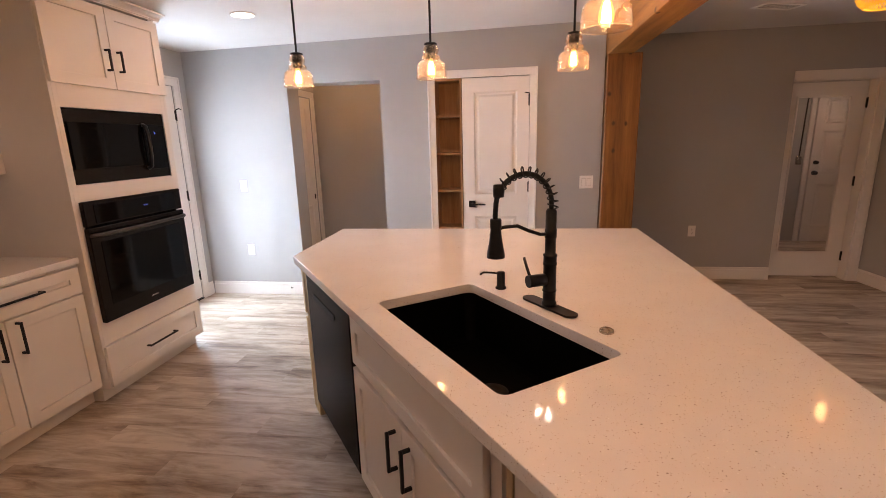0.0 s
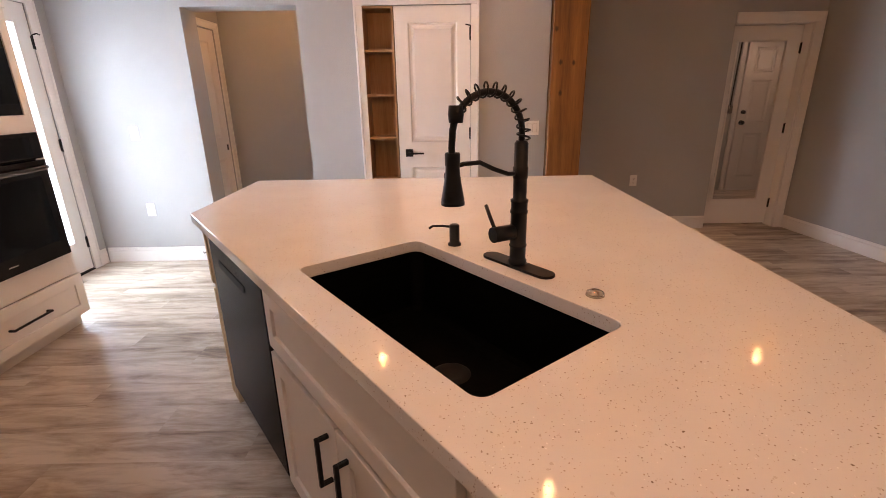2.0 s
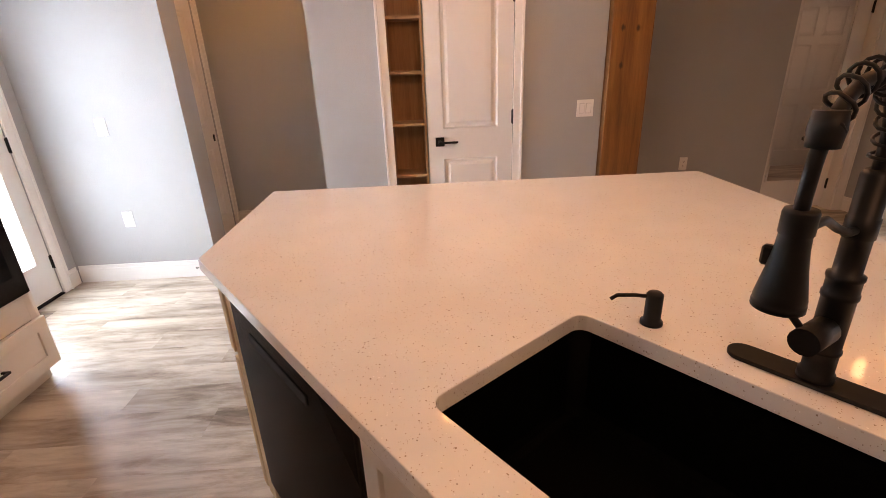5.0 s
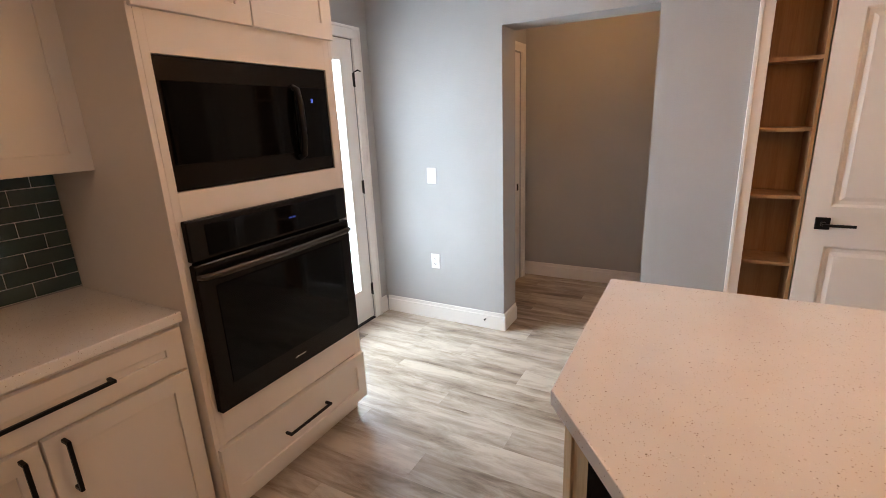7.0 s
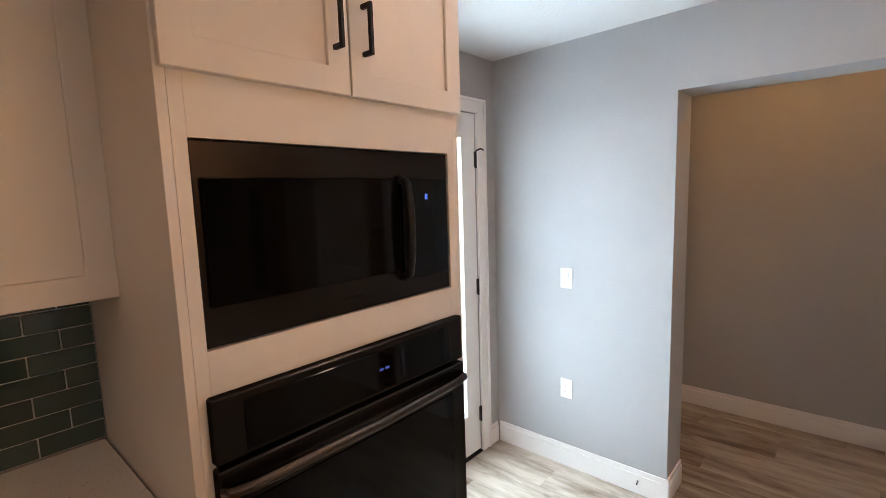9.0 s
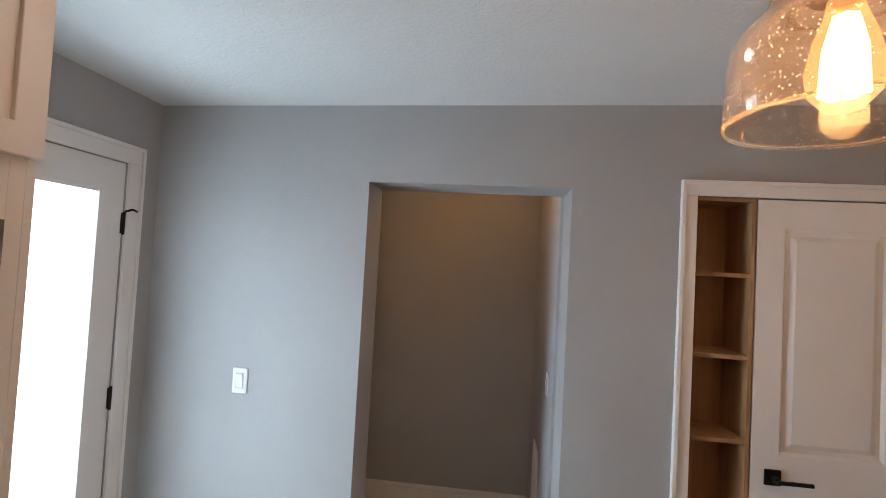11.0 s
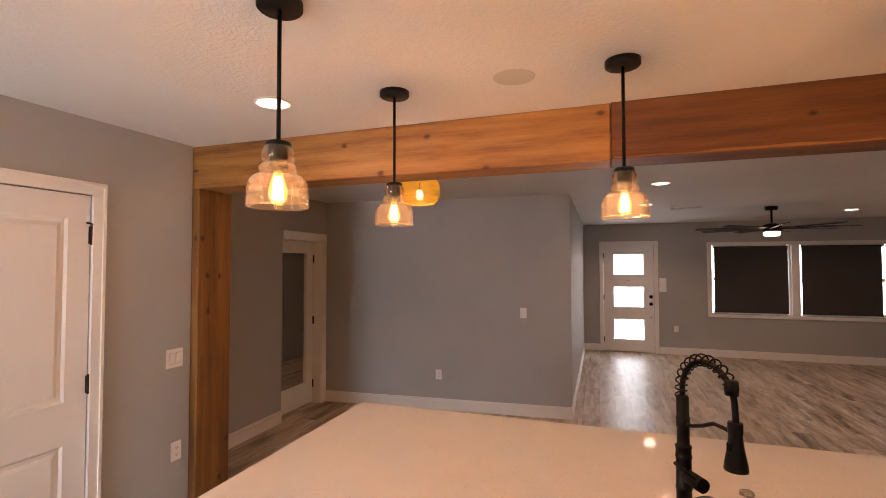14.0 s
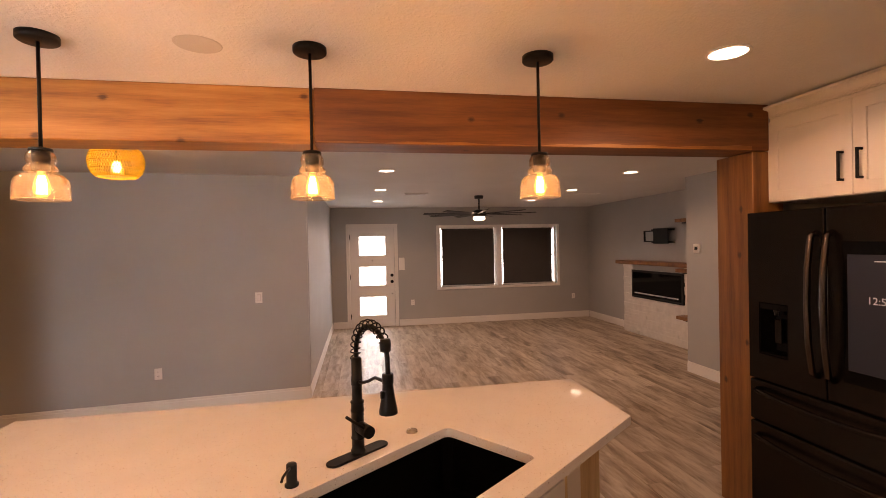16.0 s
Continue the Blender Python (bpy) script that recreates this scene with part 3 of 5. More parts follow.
# tall oven cabinet, front plane x = -0.815, y 3.10 .. 3.965
tall = thing("oven_cabinet", pose(-0.815, 3.10, 0, 0, 0, 90), "tall white cabinet housing a microwave above an oven", "cabinet")
W = 0.865
part("side_panel", boxes((0, 0, 0.085, 0.02, 0.70, 2.35), bevel=0.001), CAB, tall)
part("side_panel", boxes((W - 0.02, 0, 0.085, W, 0.70, 2.35), bevel=0.001), CAB, tall)
part("plinth", boxes((0.0, 0.06, 0.0, W, 0.68, 0.084)), CAB, tall)
part("face_frame", boxes((0.0205, 0, 0.085, 0.048, 0.02, 2.35), (W - 0.052, 0, 0.085, W - 0.0205, 0.02, 2.35), (0.0485, 0, 1.222, W - 0.0525, 0.02, 1.318),
                         (0.0485, 0, 1.745, W - 0.0525, 0.02, 1.90), (0.0485, 0, 0.36, W - 0.0525, 0.02, 0.498), (0.0485, 0, 0.085, W - 0.0525, 0.02, 0.13)), CAB, tall)
part("back_panel", boxes((0.0205, 0.66, 0.085, W - 0.0205, 0.69, 2.35), (0.0205, 0.021, 1.23, W - 0.0205, 0.655, 1.25), (0.0205, 0.021, 1.85, W - 0.0205, 0.655, 1.87)), CAB, tall)
front("door", tall, 0.424, 0.465, 0.006, 1.868, (0.125, True, 0.388, 2.03))
front("door", tall, 0.424, 0.465, 0.435, 1.868, (0.125, True, 0.477, 2.03))
front("drawer", tall, 0.853, 0.258, 0.006, 0.098, (0.26, False, 0.43, 0.235))
part("crown", crown_bar(0, W + 0.04, 0.70, 2.351, 2.397, 0.065), CAB, tall)

# microwave: local frame as the tall cabinet
mw = thing("microwave", pose(-0.815, 3.10, 0, 0, 0, 90), "built-in black stainless microwave with a curved handle", "microwave")
part("body", boxes((0.05, 0.006, 1.321, 0.812, 0.42, 1.742), bevel=0.002), STEEL, mw)
part("door_glass", boxes((0.065, -0.003, 1.405, 0.60, 0.0055, 1.668), bevel=0.002), GLOSS, mw)
part("control_panel", boxes((0.605, -0.003, 1.375, 0.800, 0.0055, 1.668), bevel=0.002), GLOSS, mw)
part("display", boxes((0.700, -0.0045, 1.606, 0.7025, -0.0032, 1.622), (0.7075, -0.0045, 1.606, 0.710, -0.0032, 1.622), (0.7027, -0.0045, 1.606, 0.7073, -0.0032, 1.608), (0.7027, -0.0045, 1.620, 0.7073, -0.0032, 1.622)), glow("blue_display", (0.10, 0.22, 1.0), 1.2), mw, "small lit blue digit")
part("handle", tube([(0.607, 0.0, 1.385), (0.607, -0.022, 1.395), (0.607, -0.032, 1.45), (0.607, -0.035, 1.525), (0.607, -0.032, 1.60), (0.607, -0.022, 1.655), (0.607, 0.0, 1.665)], 0.013), BLACK, mw, "curved black handle")
part("badge", boxes((0.40, 0.003, 1.354, 0.46, 0.0058, 1.360)), STEEL, mw)

ov = thing("oven", pose(-0.815, 3.10, 0, 0, 0, 90), "built-in black stainless wall oven with a dark glass door", "oven")
part("body", boxes((0.052, 0.004, 0.502, 0.808, 0.60, 1.218), bevel=0.002), STEEL, ov)
part("control_panel", boxes((0.035, -0.028, 1.082, 0.828, 0.0, 1.225), bevel=0.004), STEEL, ov)
part("control_glass", boxes((0.10, -0.031, 1.095, 0.76, -0.0285, 1.205), bevel=0.001), GLOSS, ov)
part("display", boxes((0.470, -0.0325, 1.150, 0.484, -0.0312, 1.156), (0.490, -0.0325, 1.150, 0.504, -0.0312, 1.156)), glow("dim_blue_display", (0.06, 0.12, 0.6), 0.3), ov, "dim blue digits")
od = part("door", boxes((0.035, -0.034, 0.502, 0.828, 0.0, 1.072), bevel=0.004), STEEL, ov)
part("window", boxes((0.10, -0.037, 0.60, 0.765, -0.0345, 0.985), bevel=0.001), GLOSS, od, "dark oven window")
part("handle", tube([(0.046, -0.034, 1.032), (0.050, -0.052, 1.032), (0.10, -0.060, 1.031), (0.43, -0.068, 1.028), (0.765, -0.060, 1.031), (0.800, -0.052, 1.032), (0.804, -0.034, 1.032)], 0.0145), BAR, od, "dark brushed steel handle")
part("badge", boxes((0.40, -0.0365, 0.549, 0.46, -0.0345, 0.555)), CHROME, od)

# cabinet over the refrigerator and the refrigerator, facing north
fc = thing("fridge_cabinet", pose(2.402, 0.02, 0, 0, 0, 180), "white shaker cabinet over the refrigerator with crown moulding", "cabinet")
part("body", boxes((0, 0, 1.872, 0.96, 0.62, 2.37), bevel=0.001), CAB, fc)
front("door", fc, 0.474, 0.47, 0.004, 1.876, (0.15, True, 0.435, 2.02))
front("door", fc, 0.474, 0.47, 0.482, 1.876, (0.15, True, 0.525, 2.02))
part("crown", crown_bar(0, 0.96, 0.62, 2.371, 2.432, 0.062), CAB, fc)

fr = thing("refrigerator", pose(2.375, 0.215, 0, 0, 0, 180), "black stainless french-door refrigerator with a screen in one door", "refrigerator")
part("body", boxes((0.005, 0.07, 0.02, 0.905, 0.80, 1.795), bevel=0.004), STEEL, fr)
# the left door is built round the opening of the water dispenser
def recessed(x0, z0, x1, z1, a0, c0, a1, c1, front_y, back_y, floor_y=None):
    """A slab with a rectangular opening, or with a recess where floor_y is given; one closed mesh."""
    bm = bmesh.new()

    def ring(p, q, r, t, y):
        return [bm.verts.new(v) for v in ((p, y, q), (r, y, q), (r, y, t), (p, y, t))]
    rings = [ring(x0, z0, x1, z1, back_y), ring(x0, z0, x1, z1, front_y + 0.004), ring(x0 + 0.004, z0 + 0.004, x1 - 0.004, z1 - 0.004, front_y), ring(a0, c0, a1, c1, front_y), ring(a0, c0, a1, c1, back_y if floor_y is None else floor_y)]
    for r, q in zip(rings, rings[1:] + (rings[:1] if floor_y is None else [])):
        for i in range(4):
            bm.faces.new((r[i], r[(i + 1) % 4], q[(i + 1) % 4], q[i]))
    if floor_y is not None:
        bm.faces.new(rings[-1])
        bm.faces.new(rings[0][::-1])
    bmesh.ops.recalc_face_normals(bm, faces=bm.faces[:])
    return bm


part("door", recessed(0.003, 0.872, 0.452, 1.812, 0.075, 1.02, 0.255, 1.31, 0.0, 0.065), STEEL, fr)
rd = part("door", boxes((0.458, 0.0, 0.872, 0.907, 0.065, 1.812), bevel=0.012, segments=3), STEEL, fr)
part("drawer", boxes((0.003, 0.0, 0.632, 0.907, 0.065, 0.864), bevel=0.012, segments=3), STEEL, fr)
part("drawer", boxes((0.003, 0.0, 0.05, 0.907, 0.065, 0.624), bevel=0.012, segments=3), STEEL, fr)
for hx in (0.415, 0.495):
    part("handle", tube([(hx, 0.0, 0.98), (hx, -0.035, 1.00), (hx, -0.055, 1.15), (hx, -0.062, 1.33), (hx, -0.055, 1.52), (hx, -0.035, 1.67), (hx, 0.0, 1.69)], 0.015), BAR, fr, "dark brushed steel bar handle")
for hz in (0.815, 0.555):
    part("handle", tube([(0.06, 0.0, hz), (0.08, -0.035, hz), (0.25, -0.05, hz - 0.012), (0.455, -0.055, hz - 0.018), (0.66, -0.05, hz - 0.012), (0.83, -0.035, hz), (0.85, 0.0, hz)], 0.013), STEEL, fr)
wd = part("water_dispenser", recessed(0.0755, 1.0205, 0.2545, 1.3095, 0.082, 1.0295, 0.248, 1.274, 0.002, 0.064, 0.054), GLOSS, fr, "recessed black water dispenser")
part("dispenser_paddle", boxes((0.145, 0.030, 1.09, 0.185, 0.040, 1.22), (0.158, 0.0401, 1.19, 0.172, 0.0545, 1.22), bevel=0.002), STEEL, wd)
part("dispenser_spout", lathe([(0.0, 0.0), (0.010, 0.0), (0.013, 0.03), (0.0, 0.03)], 16, (0.165, 0.022, 1.2445)), BLACK, wd)
part("drip_grille", boxes(*[(0.088 + 0.0115 * k, 0.006, 1.0302, 0.094 + 0.0115 * k, 0.052, 1.034) for k in range(14)]), STEEL, wd)
part("screen", boxes((0.542, -0.004, 0.99, 0.90, 0.002, 1.645), bevel=0.002), GLOSS, rd, "dark touch screen")
part("screen_picture", boxes((0.565, -0.0055, 1.05, 0.89, -0.0042, 1.585)), glow("screen_picture", (0.012, 0.018, 0.034), 0.12), rd)
SCREENTEXT = glow("screen_text", (0.55, 0.58, 0.65), 0.22)


def text(name, s, size, m, material, parent):
    cu = bpy.data.curves.new(name, "FONT")
    cu.body, cu.size, cu.extrude, cu.align_x, cu.align_y = s, size, 0.0003, "LEFT", "CENTER"
    tmp = bpy.data.objects.new(name, cu)
    me = bpy.data.meshes.new_from_object(tmp)
    bpy.data.objects.remove(tmp)
    me.materials.append(material)
    ob = new(name, me)
    ob.parent = parent
    ob.matrix_basis = m
    return ob


text("clock_text", "12:5", 0.046, pose(0.648, -0.0062, 1.38, 90, 0, 0), SCREENTEXT, rd)
part("screen_bar", boxes((0.68, -0.0062, 1.553, 0.80, -0.0057, 1.558)), SCREENTEXT, rd)

# ---- the island ----
UX, UY = 0.607, -0.794
ISL = pose(0.43, 3.155, 0, 0, 0, math.degrees(math.atan2(UY, UX)))   # x along the slanted front, y into the island


def quartz_top():
    """The slab with a rounded hole for the undermount sink."""
    outer = [(0.425, 3.955), (0.43, 3.155), (1.847, 1.303), (2.41, 1.303), (2.41, 3.955)]
    hole, r = [], 0.03
    for cx, cy, a0 in ((0.956 + r, 0.104 + r, 180), (1.748 - r, 0.104 + r, 270), (1.748 - r, 0.528 - r, 0), (0.956 + r, 0.528 - r, 90)):
        for k in range(6):
            a = radians(a0 + 18 * k)
            hole.append((ISL @ Vector((cx + r * math.cos(a), cy + r * math.sin(a), 0))).to_2d())
    cu = bpy.data.curves.new("outline", "CURVE")
    cu.dimensions, cu.fill_mode, cu.extrude, cu.bevel_depth, cu.bevel_resolution = "2D", "BOTH", 0.0165, 0.0025, 2
    for pts in (outer, hole):
        sp = cu.splines.new("POLY")
        sp.points.add(len(pts) - 1)
        for q, p in zip(sp.points, pts):
            q.co = (p[0], p[1], 0, 1)
        sp.use_cyclic_u = True
    tmp = bpy.data.objects.new("outline", cu)
    me = bpy.data.meshes.new_from_object(tmp)
    bpy.data.objects.remove(tmp)
    me.materials.clear()
    me.materials.append(QUARTZ)
    for p in me.polygons:
        p.use_smooth = False
    ob = new("island_worktop", me)
    ob.location.z = 0.901
    return tagged(ob, "speckled white quartz island worktop with clipped corner and sink cutout", "worktop")


quartz_top()

sink = thing("sink", ISL, "black granite undermount sink with a single deep bowl", "sink")
bm = bmesh.new()
sx0, sx1, sy0, sy1, sb = 0.952, 1.752, 0.100, 0.532, 0.66


def rounded(grow, r, z):
    """One ring of the bowl's outline."""
    ring = []
    for cx, cy, a0 in ((sx0 + r, sy0 + r, 180), (sx1 - r, sy0 + r, 270), (sx1 - r, sy1 - r, 0), (sx0 + r, sy1 - r, 90)):
        for k in range(6):
            a = radians(a0 + 18 * k)
            ring.append(bm.verts.new((cx + (r + grow) * math.cos(a), cy + (r + grow) * math.sin(a), z)))
    return ring


rings = [rounded(0.012, 0.035, sb - 0.012), rounded(0.012, 0.035, 0.8805), rounded(0.0, 0.035, 0.8805), rounded(0.0, 0.035, sb + 0.02), rounded(-0.008, 0.035, sb + 0.005), rounded(-0.025, 0.035, sb)]
for r, s in zip(rings, rings[1:]):
    for i in range(24):
        bm.faces.new((r[i], r[(i + 1) % 24], s[(i + 1) % 24], s[i])).smooth = i % 6 != 5
bm.faces.new(rings[-1])
bm.faces.new(rings[0][::-1])
bmesh.ops.recalc_face_normals(bm, faces=bm.faces[:])
part("bowl", bm, SINK, sink)
part("drain", lathe([(0.0, 0.004), (0.03, 0.003), (0.045, 0.006), (0.055, 0.001)], 24, (1.35, 0.36, sb)), BLACK, sink, "black basket drain")

isl = thing("island_cabinet", ISL, "white island base cabinet with raw plywood ends", "cabinet")
part("body", boxes((0.835, 0.045, 0.10, 0.93, 0.60, 0.878), (1.777, 0.045, 0.10, 1.83, 0.60, 0.878), (0.931, 0.045, 0.10, 1.776, 0.088, 0.878), (0.931, 0.565, 0.10, 1.776, 0.60, 0.878)), CAB, isl)
part("plinth", boxes((0.12, 0.12, 0.0, 1.83, 0.58, 0.099)), CAB, isl)
d = part("false_drawer", shaker(0.925, 0.195, 0.862, 0.655, rail=0.05), CAB, isl)
d.location.y = 0.043
for x, hx in ((0.862, 1.275), (1.327, 1.385)):
    d = part("door", shaker(0.460, 0.515, x, 0.118), CAB, isl)
    d.location.y = 0.043
    part("handle", bar_handle(0.15, True, hx, 0.515), BLACK, d, "matte black square bar handle")
part("end_panel", boxes((0.045, 0.036, 0.0, 0.118, 0.60, 0.878), (0.006, 0.030, 0.60, 0.0445, 0.10, 0.875), (0.009, 0.033, 0.02, 0.0445, 0.10, 0.57), bevel=0.001), PINE, isl, "raw pine end panel with loose battens")
part("end_post", boxes((1.838, 0.05, 0.0, 1.860, 0.60, 0.878), (1.972, 0.06, 0.0, 2.150, 0.20, 0.878), bevel=0.001), PINE, isl, "raw plywood end")
part("filler", boxes((1.861, 0.055, 0.0, 1.971, 0.10, 0.878)), CAB, isl)
back = tagged(part("seating_base", prism([(0.93, 3.66), (0.93, 3.54), (2.10, 2.01), (2.10, 3.66)], 0.0, 0.878, 0.002), CAB), "white panelled seating side of the island", "cabinet")

dw = thing("dishwasher", ISL, "black stainless dishwasher with a pocket handle under the worktop", "dishwasher")
part("body", boxes((0.122, 0.075, 0.10, 0.832, 0.60, 0.872)), STEEL, dw)
part("door", boxes((0.124, 0.028, 0.105, 0.830, 0.074, 0.862), bevel=0.006, segments=2), STEEL, dw)
# no real hollow: a flat dark strip gives the pocket its shade
part("pocket_shade", boxes((0.265, 0.0245, 0.745, 0.62, 0.0275, 0.772), bevel=0.001), DARKGAP, dw, "dark strip drawn for the shaded handle pocket")
part("toe_panel", boxes((0.124, 0.09, 0.005, 0.830, 0.105, 0.098)), BLACK, dw)


def faucet():
    f = thing("kitchen_faucet", ISL @ pose(1.353, 0.603, 0.9205), "matte black pull-down spring kitchen faucet", "faucet")
    pts = [(0.13 - 0.028 + 0.028 * math.cos(a), 0.028 * math.sin(a)) for a in [radians(-90 + 15 * k) for k in range(13)]]
    pts += [(-0.13 + 0.028 + 0.028 * math.cos(a), 0.028 * math.sin(a)) for a in [radians(90 + 15 * k) for k in range(13)]]
    part("base_plate", prism(pts, 0, 0.008, 0.002), BLACK, f)
    part("body", lathe([(0.0, 0.0085), (0.026, 0.0085), (0.026, 0.02), (0.0225, 0.024), (0.0225, 0.060), (0.0245, 0.061), (0.0245, 0.066), (0.0225, 0.067), (0.0225, 0.155), (0.0245, 0.157), (0.0245, 0.164), (0.0228, 0.166), (0.0228, 0.186), (0.0245, 0.188), (0.0245, 0.194), (0.0185, 0.197), (0.0185, 0.252), (0.0205, 0.253), (0.0205, 0.283), (0.0185, 0.284), (0.0185, 0.345), (0.014, 0.352), (0.0, 0.352)], 24), BLACK, f)
    tip = Vector((-0.032, -0.208, 0))      # the spout reaches over the bowl
    arc = []
    for k in range(25):
        a = math.pi * k / 24
        s = 0.5 - 0.5 * math.cos(a)
        arc.append(Vector((tip.x * s, tip.y * s, 0.372 + 0.103 * math.sin(a))))
    hose = [Vector((0, 0, 0.345))] + arc + [Vector((tip.x * 1.01, tip.y * 1.01, 0.345)), Vector((tip.x, tip.y, 0.31))]
    part("hose", tube(hose, 0.0085, 10), BLACK, f)
    coil, turns, line = [], 13, [Vector((0, 0, 0.345)), Vector((0, 0, 0.365))] + arc[:22]
    n = turns * 12
    for k in range(n + 1):
        u = k / n * (len(line) - 1)
        i = min(int(u), len(line) - 2)
        p = line[i].lerp(line[i + 1], u - i)
        d = (line[i + 1] - line[i]).normalized()
        side = Vector((tip.y, -tip.x, 0)).normalized()
        other = side.cross(d)
        a = 2 * math.pi * turns * k / n
        out = 1 if other.z + other.dot(-tip) > 0 else -1        # the loops sag away from the arc's inside
        coil.append(p + side * 0.017 * math.cos(a) + other * (0.0175 * math.sin(a) + 0.0055 * out))
    part("spring", tube(coil, 0.0026, 6), BLACK, f)
    part("spring_collar", lathe([(0.0, -0.02), (0.017, -0.02), (0.019, 0.0), (0.017, 0.02), (0.0, 0.02)], 20, (tip.x * 0.95, tip.y * 0.95, 0.425)), BLACK, f)
    part("spray_head", lathe([(0.0, 0.13), (0.0175, 0.13), (0.019, 0.126), (0.019, 0.100), (0.0175, 0.098), (0.0185, 0.080), (0.022, 0.055), (0.0275, 0.025), (0.0295, 0.014), (0.0285, 0.012), (0.0300, 0.009), (0.0300, 0.001), (0.0, -0.002)], 24, (tip.x, tip.y, 0.205)), BLACK, f)
    part("spray_button", boxes((tip.x - 0.030, tip.y - 0.006, 0.258, tip.x - 0.016, tip.y + 0.006, 0.284), bevel=0.003), BLACK, f)
    part("support_arm", tube([(0, 0, 0.265), (tip.x * 0.2, tip.y * 0.2, 0.268), (tip.x * 0.42, tip.y * 0.42, 0.285), (tip.x * 0.62, tip.y * 0.62, 0.305), (tip.x * 0.85, tip.y * 0.85, 0.305), (tip.x * 1.0, tip.y * 1.0, 0.30)], 0.006, 8), BLACK, f)
    part("lever", tube([(-0.003, -0.02, 0.105), (-0.009, -0.055, 0.105), (-0.014, -0.085, 0.105)], 0.0215, 16), BLACK, f)
    part("lever_bar", tube([(-0.020, -0.070, 0.115), (-0.055, -0.058, 0.145), (-0.083, -0.047, 0.170)], 0.0055, 8), BLACK, f)


faucet()
soap = thing("soap_dispenser", ISL @ pose(1.084, 0.590, 0.9205), "matte black soap pump set in the worktop", "soap dispenser")
part("body", lathe([(0.0, 0.0), (0.022, 0.0), (0.022, 0.006), (0.0165, 0.010), (0.0165, 0.066), (0.013, 0.070), (0.0, 0.070)], 20), BLACK, soap)
part("spout", tube([(0, 0, 0.060), (-0.03, -0.026, 0.063), (-0.055, -0.047, 0.061), (-0.064, -0.055, 0.052)], 0.0042, 8), BLACK, soap)
tagged(part("air_button", lathe([(0.0, 0.012), (0.014, 0.012), (0.016, 0.009), (0.021, 0.008), (0.023, 0.0), (0.0, 0.0)], 24, ISL @ Vector((1.616, 0.60, 0.9205))), CHROME), "round brushed nickel air switch on the worktop", "button")


# ---- pantry: built-in shelves beside a panel door ----
nook = thing("pantry_shelves", pose(0.905, YN, 0), "narrow unpainted plywood shelves built into the wall", "shelves")
part("side", boxes((0.001, 0.002, 0.0, 0.016, 0.235, 2.045)), PLY, nook)
part("side", boxes((0.236, 0.002, 0.0, 0.251, 0.235, 2.045)), PLY, nook)
part("back_panel", boxes((0.0165, 0.222, 0.0, 0.2355, 0.235, 2.045)), PLY, nook)
part("top_panel", boxes((0.0165, 0.002, 2.030, 0.2355, 0.2215, 2.045)), PLY, nook)
for z in (0.06, 0.38, 0.70, 1.06, 1.40, 1.735):
    part("shelf", boxes((0.0165, 0.004, z - 0.018, 0.2355, 0.2215, z)), PLY, nook)


def panel_leaf(w, h, panels, t=0.036, y=0.0):
    """A moulded door leaf: front face y, with raised panels set in sunk grooves."""
    bm = bmesh.new()
    xs = sorted({0, w, *[p[0] for p in panels], *[p[1] for p in panels]})
    zs = sorted({0, h, *[p[2] for p in panels], *[p[3] for p in panels]})
    for a, b in zip(xs, xs[1:]):
        for c, d in zip(zs, zs[1:]):
            if not any(p[0] <= a and b <= p[1] and p[2] <= c and d <= p[3] for p in panels):
                box(bm, a, y, c, b, y + t, d)
    for p in panels:
        steps = [(0.0, 0.0), (0.012, 0.010), (0.028, 0.010), (0.048, 0.002)]
        rings = []
        for inset, deep in steps:
            rings.append([bm.verts.new(q) for q in ((p[0] + inset, y + deep, p[2] + inset), (p[1] - inset, y + deep, p[2] + inset), (p[1] - inset, y + deep, p[3] - inset), (p[0] + inset, y + deep, p[3] - inset))])
        for r, s in zip(rings, rings[1:]):
            for i in range(4):
                bm.faces.new((r[i], r[(i + 1) % 4], s[(i + 1) % 4], s[i]))
        bm.faces.new(rings[-1])
        box(bm, p[0], y + t - 0.01, p[2], p[1], y + t, p[3])
    return bm


def hinge(parent, x, z, y=0.0):
    bm = boxes((x - 0.010, y - 0.006, z - 0.045, x + 0.010, y - 0.0005, z + 0.045), bevel=0.001)
    tube([(x, y - 0.009, z - 0.05), (x, y - 0.009, z + 0.05)], 0.006, 8, bm)
    part("hinge", bm, BLACK, parent, "black hinge")


def lever_handle(parent, x, z, way=1, y=0.0):
    part("door_handle", boxes((x - 0.031, y - 0.010, z - 0.031, x + 0.031, y - 0.0005, z + 0.031), (x - 0.010, y - 0.045, z - 0.010, x + 0.010, y - 0.0105, z + 0.010),
                              *( [(x - 0.008, y - 0.058, z - 0.008, x + 0.125, y - 0.0455, z + 0.006)] if way > 0 else [(x - 0.125, y - 0.058, z - 0.008, x + 0.008, y - 0.0455, z + 0.006)]), bevel=0.002), BLACK, parent, "square matte black lever handle")


pd = thing("door_pantry", pose(1.163, YN, 0), "closed white two-panel pantry door with black lever handle", "door")
part("leaf", panel_leaf(0.5965, 2.043, [(0.105, 0.492, 1.012, 1.925), (0.105, 0.492, 0.19, 0.805)], y=0.004), DOORP, pd)
lever_handle(pd, 0.082, 0.925, y=0.004)
for z in (1.84, 1.08, 0.25):
    hinge(pd, 0.597, z, 0.002)
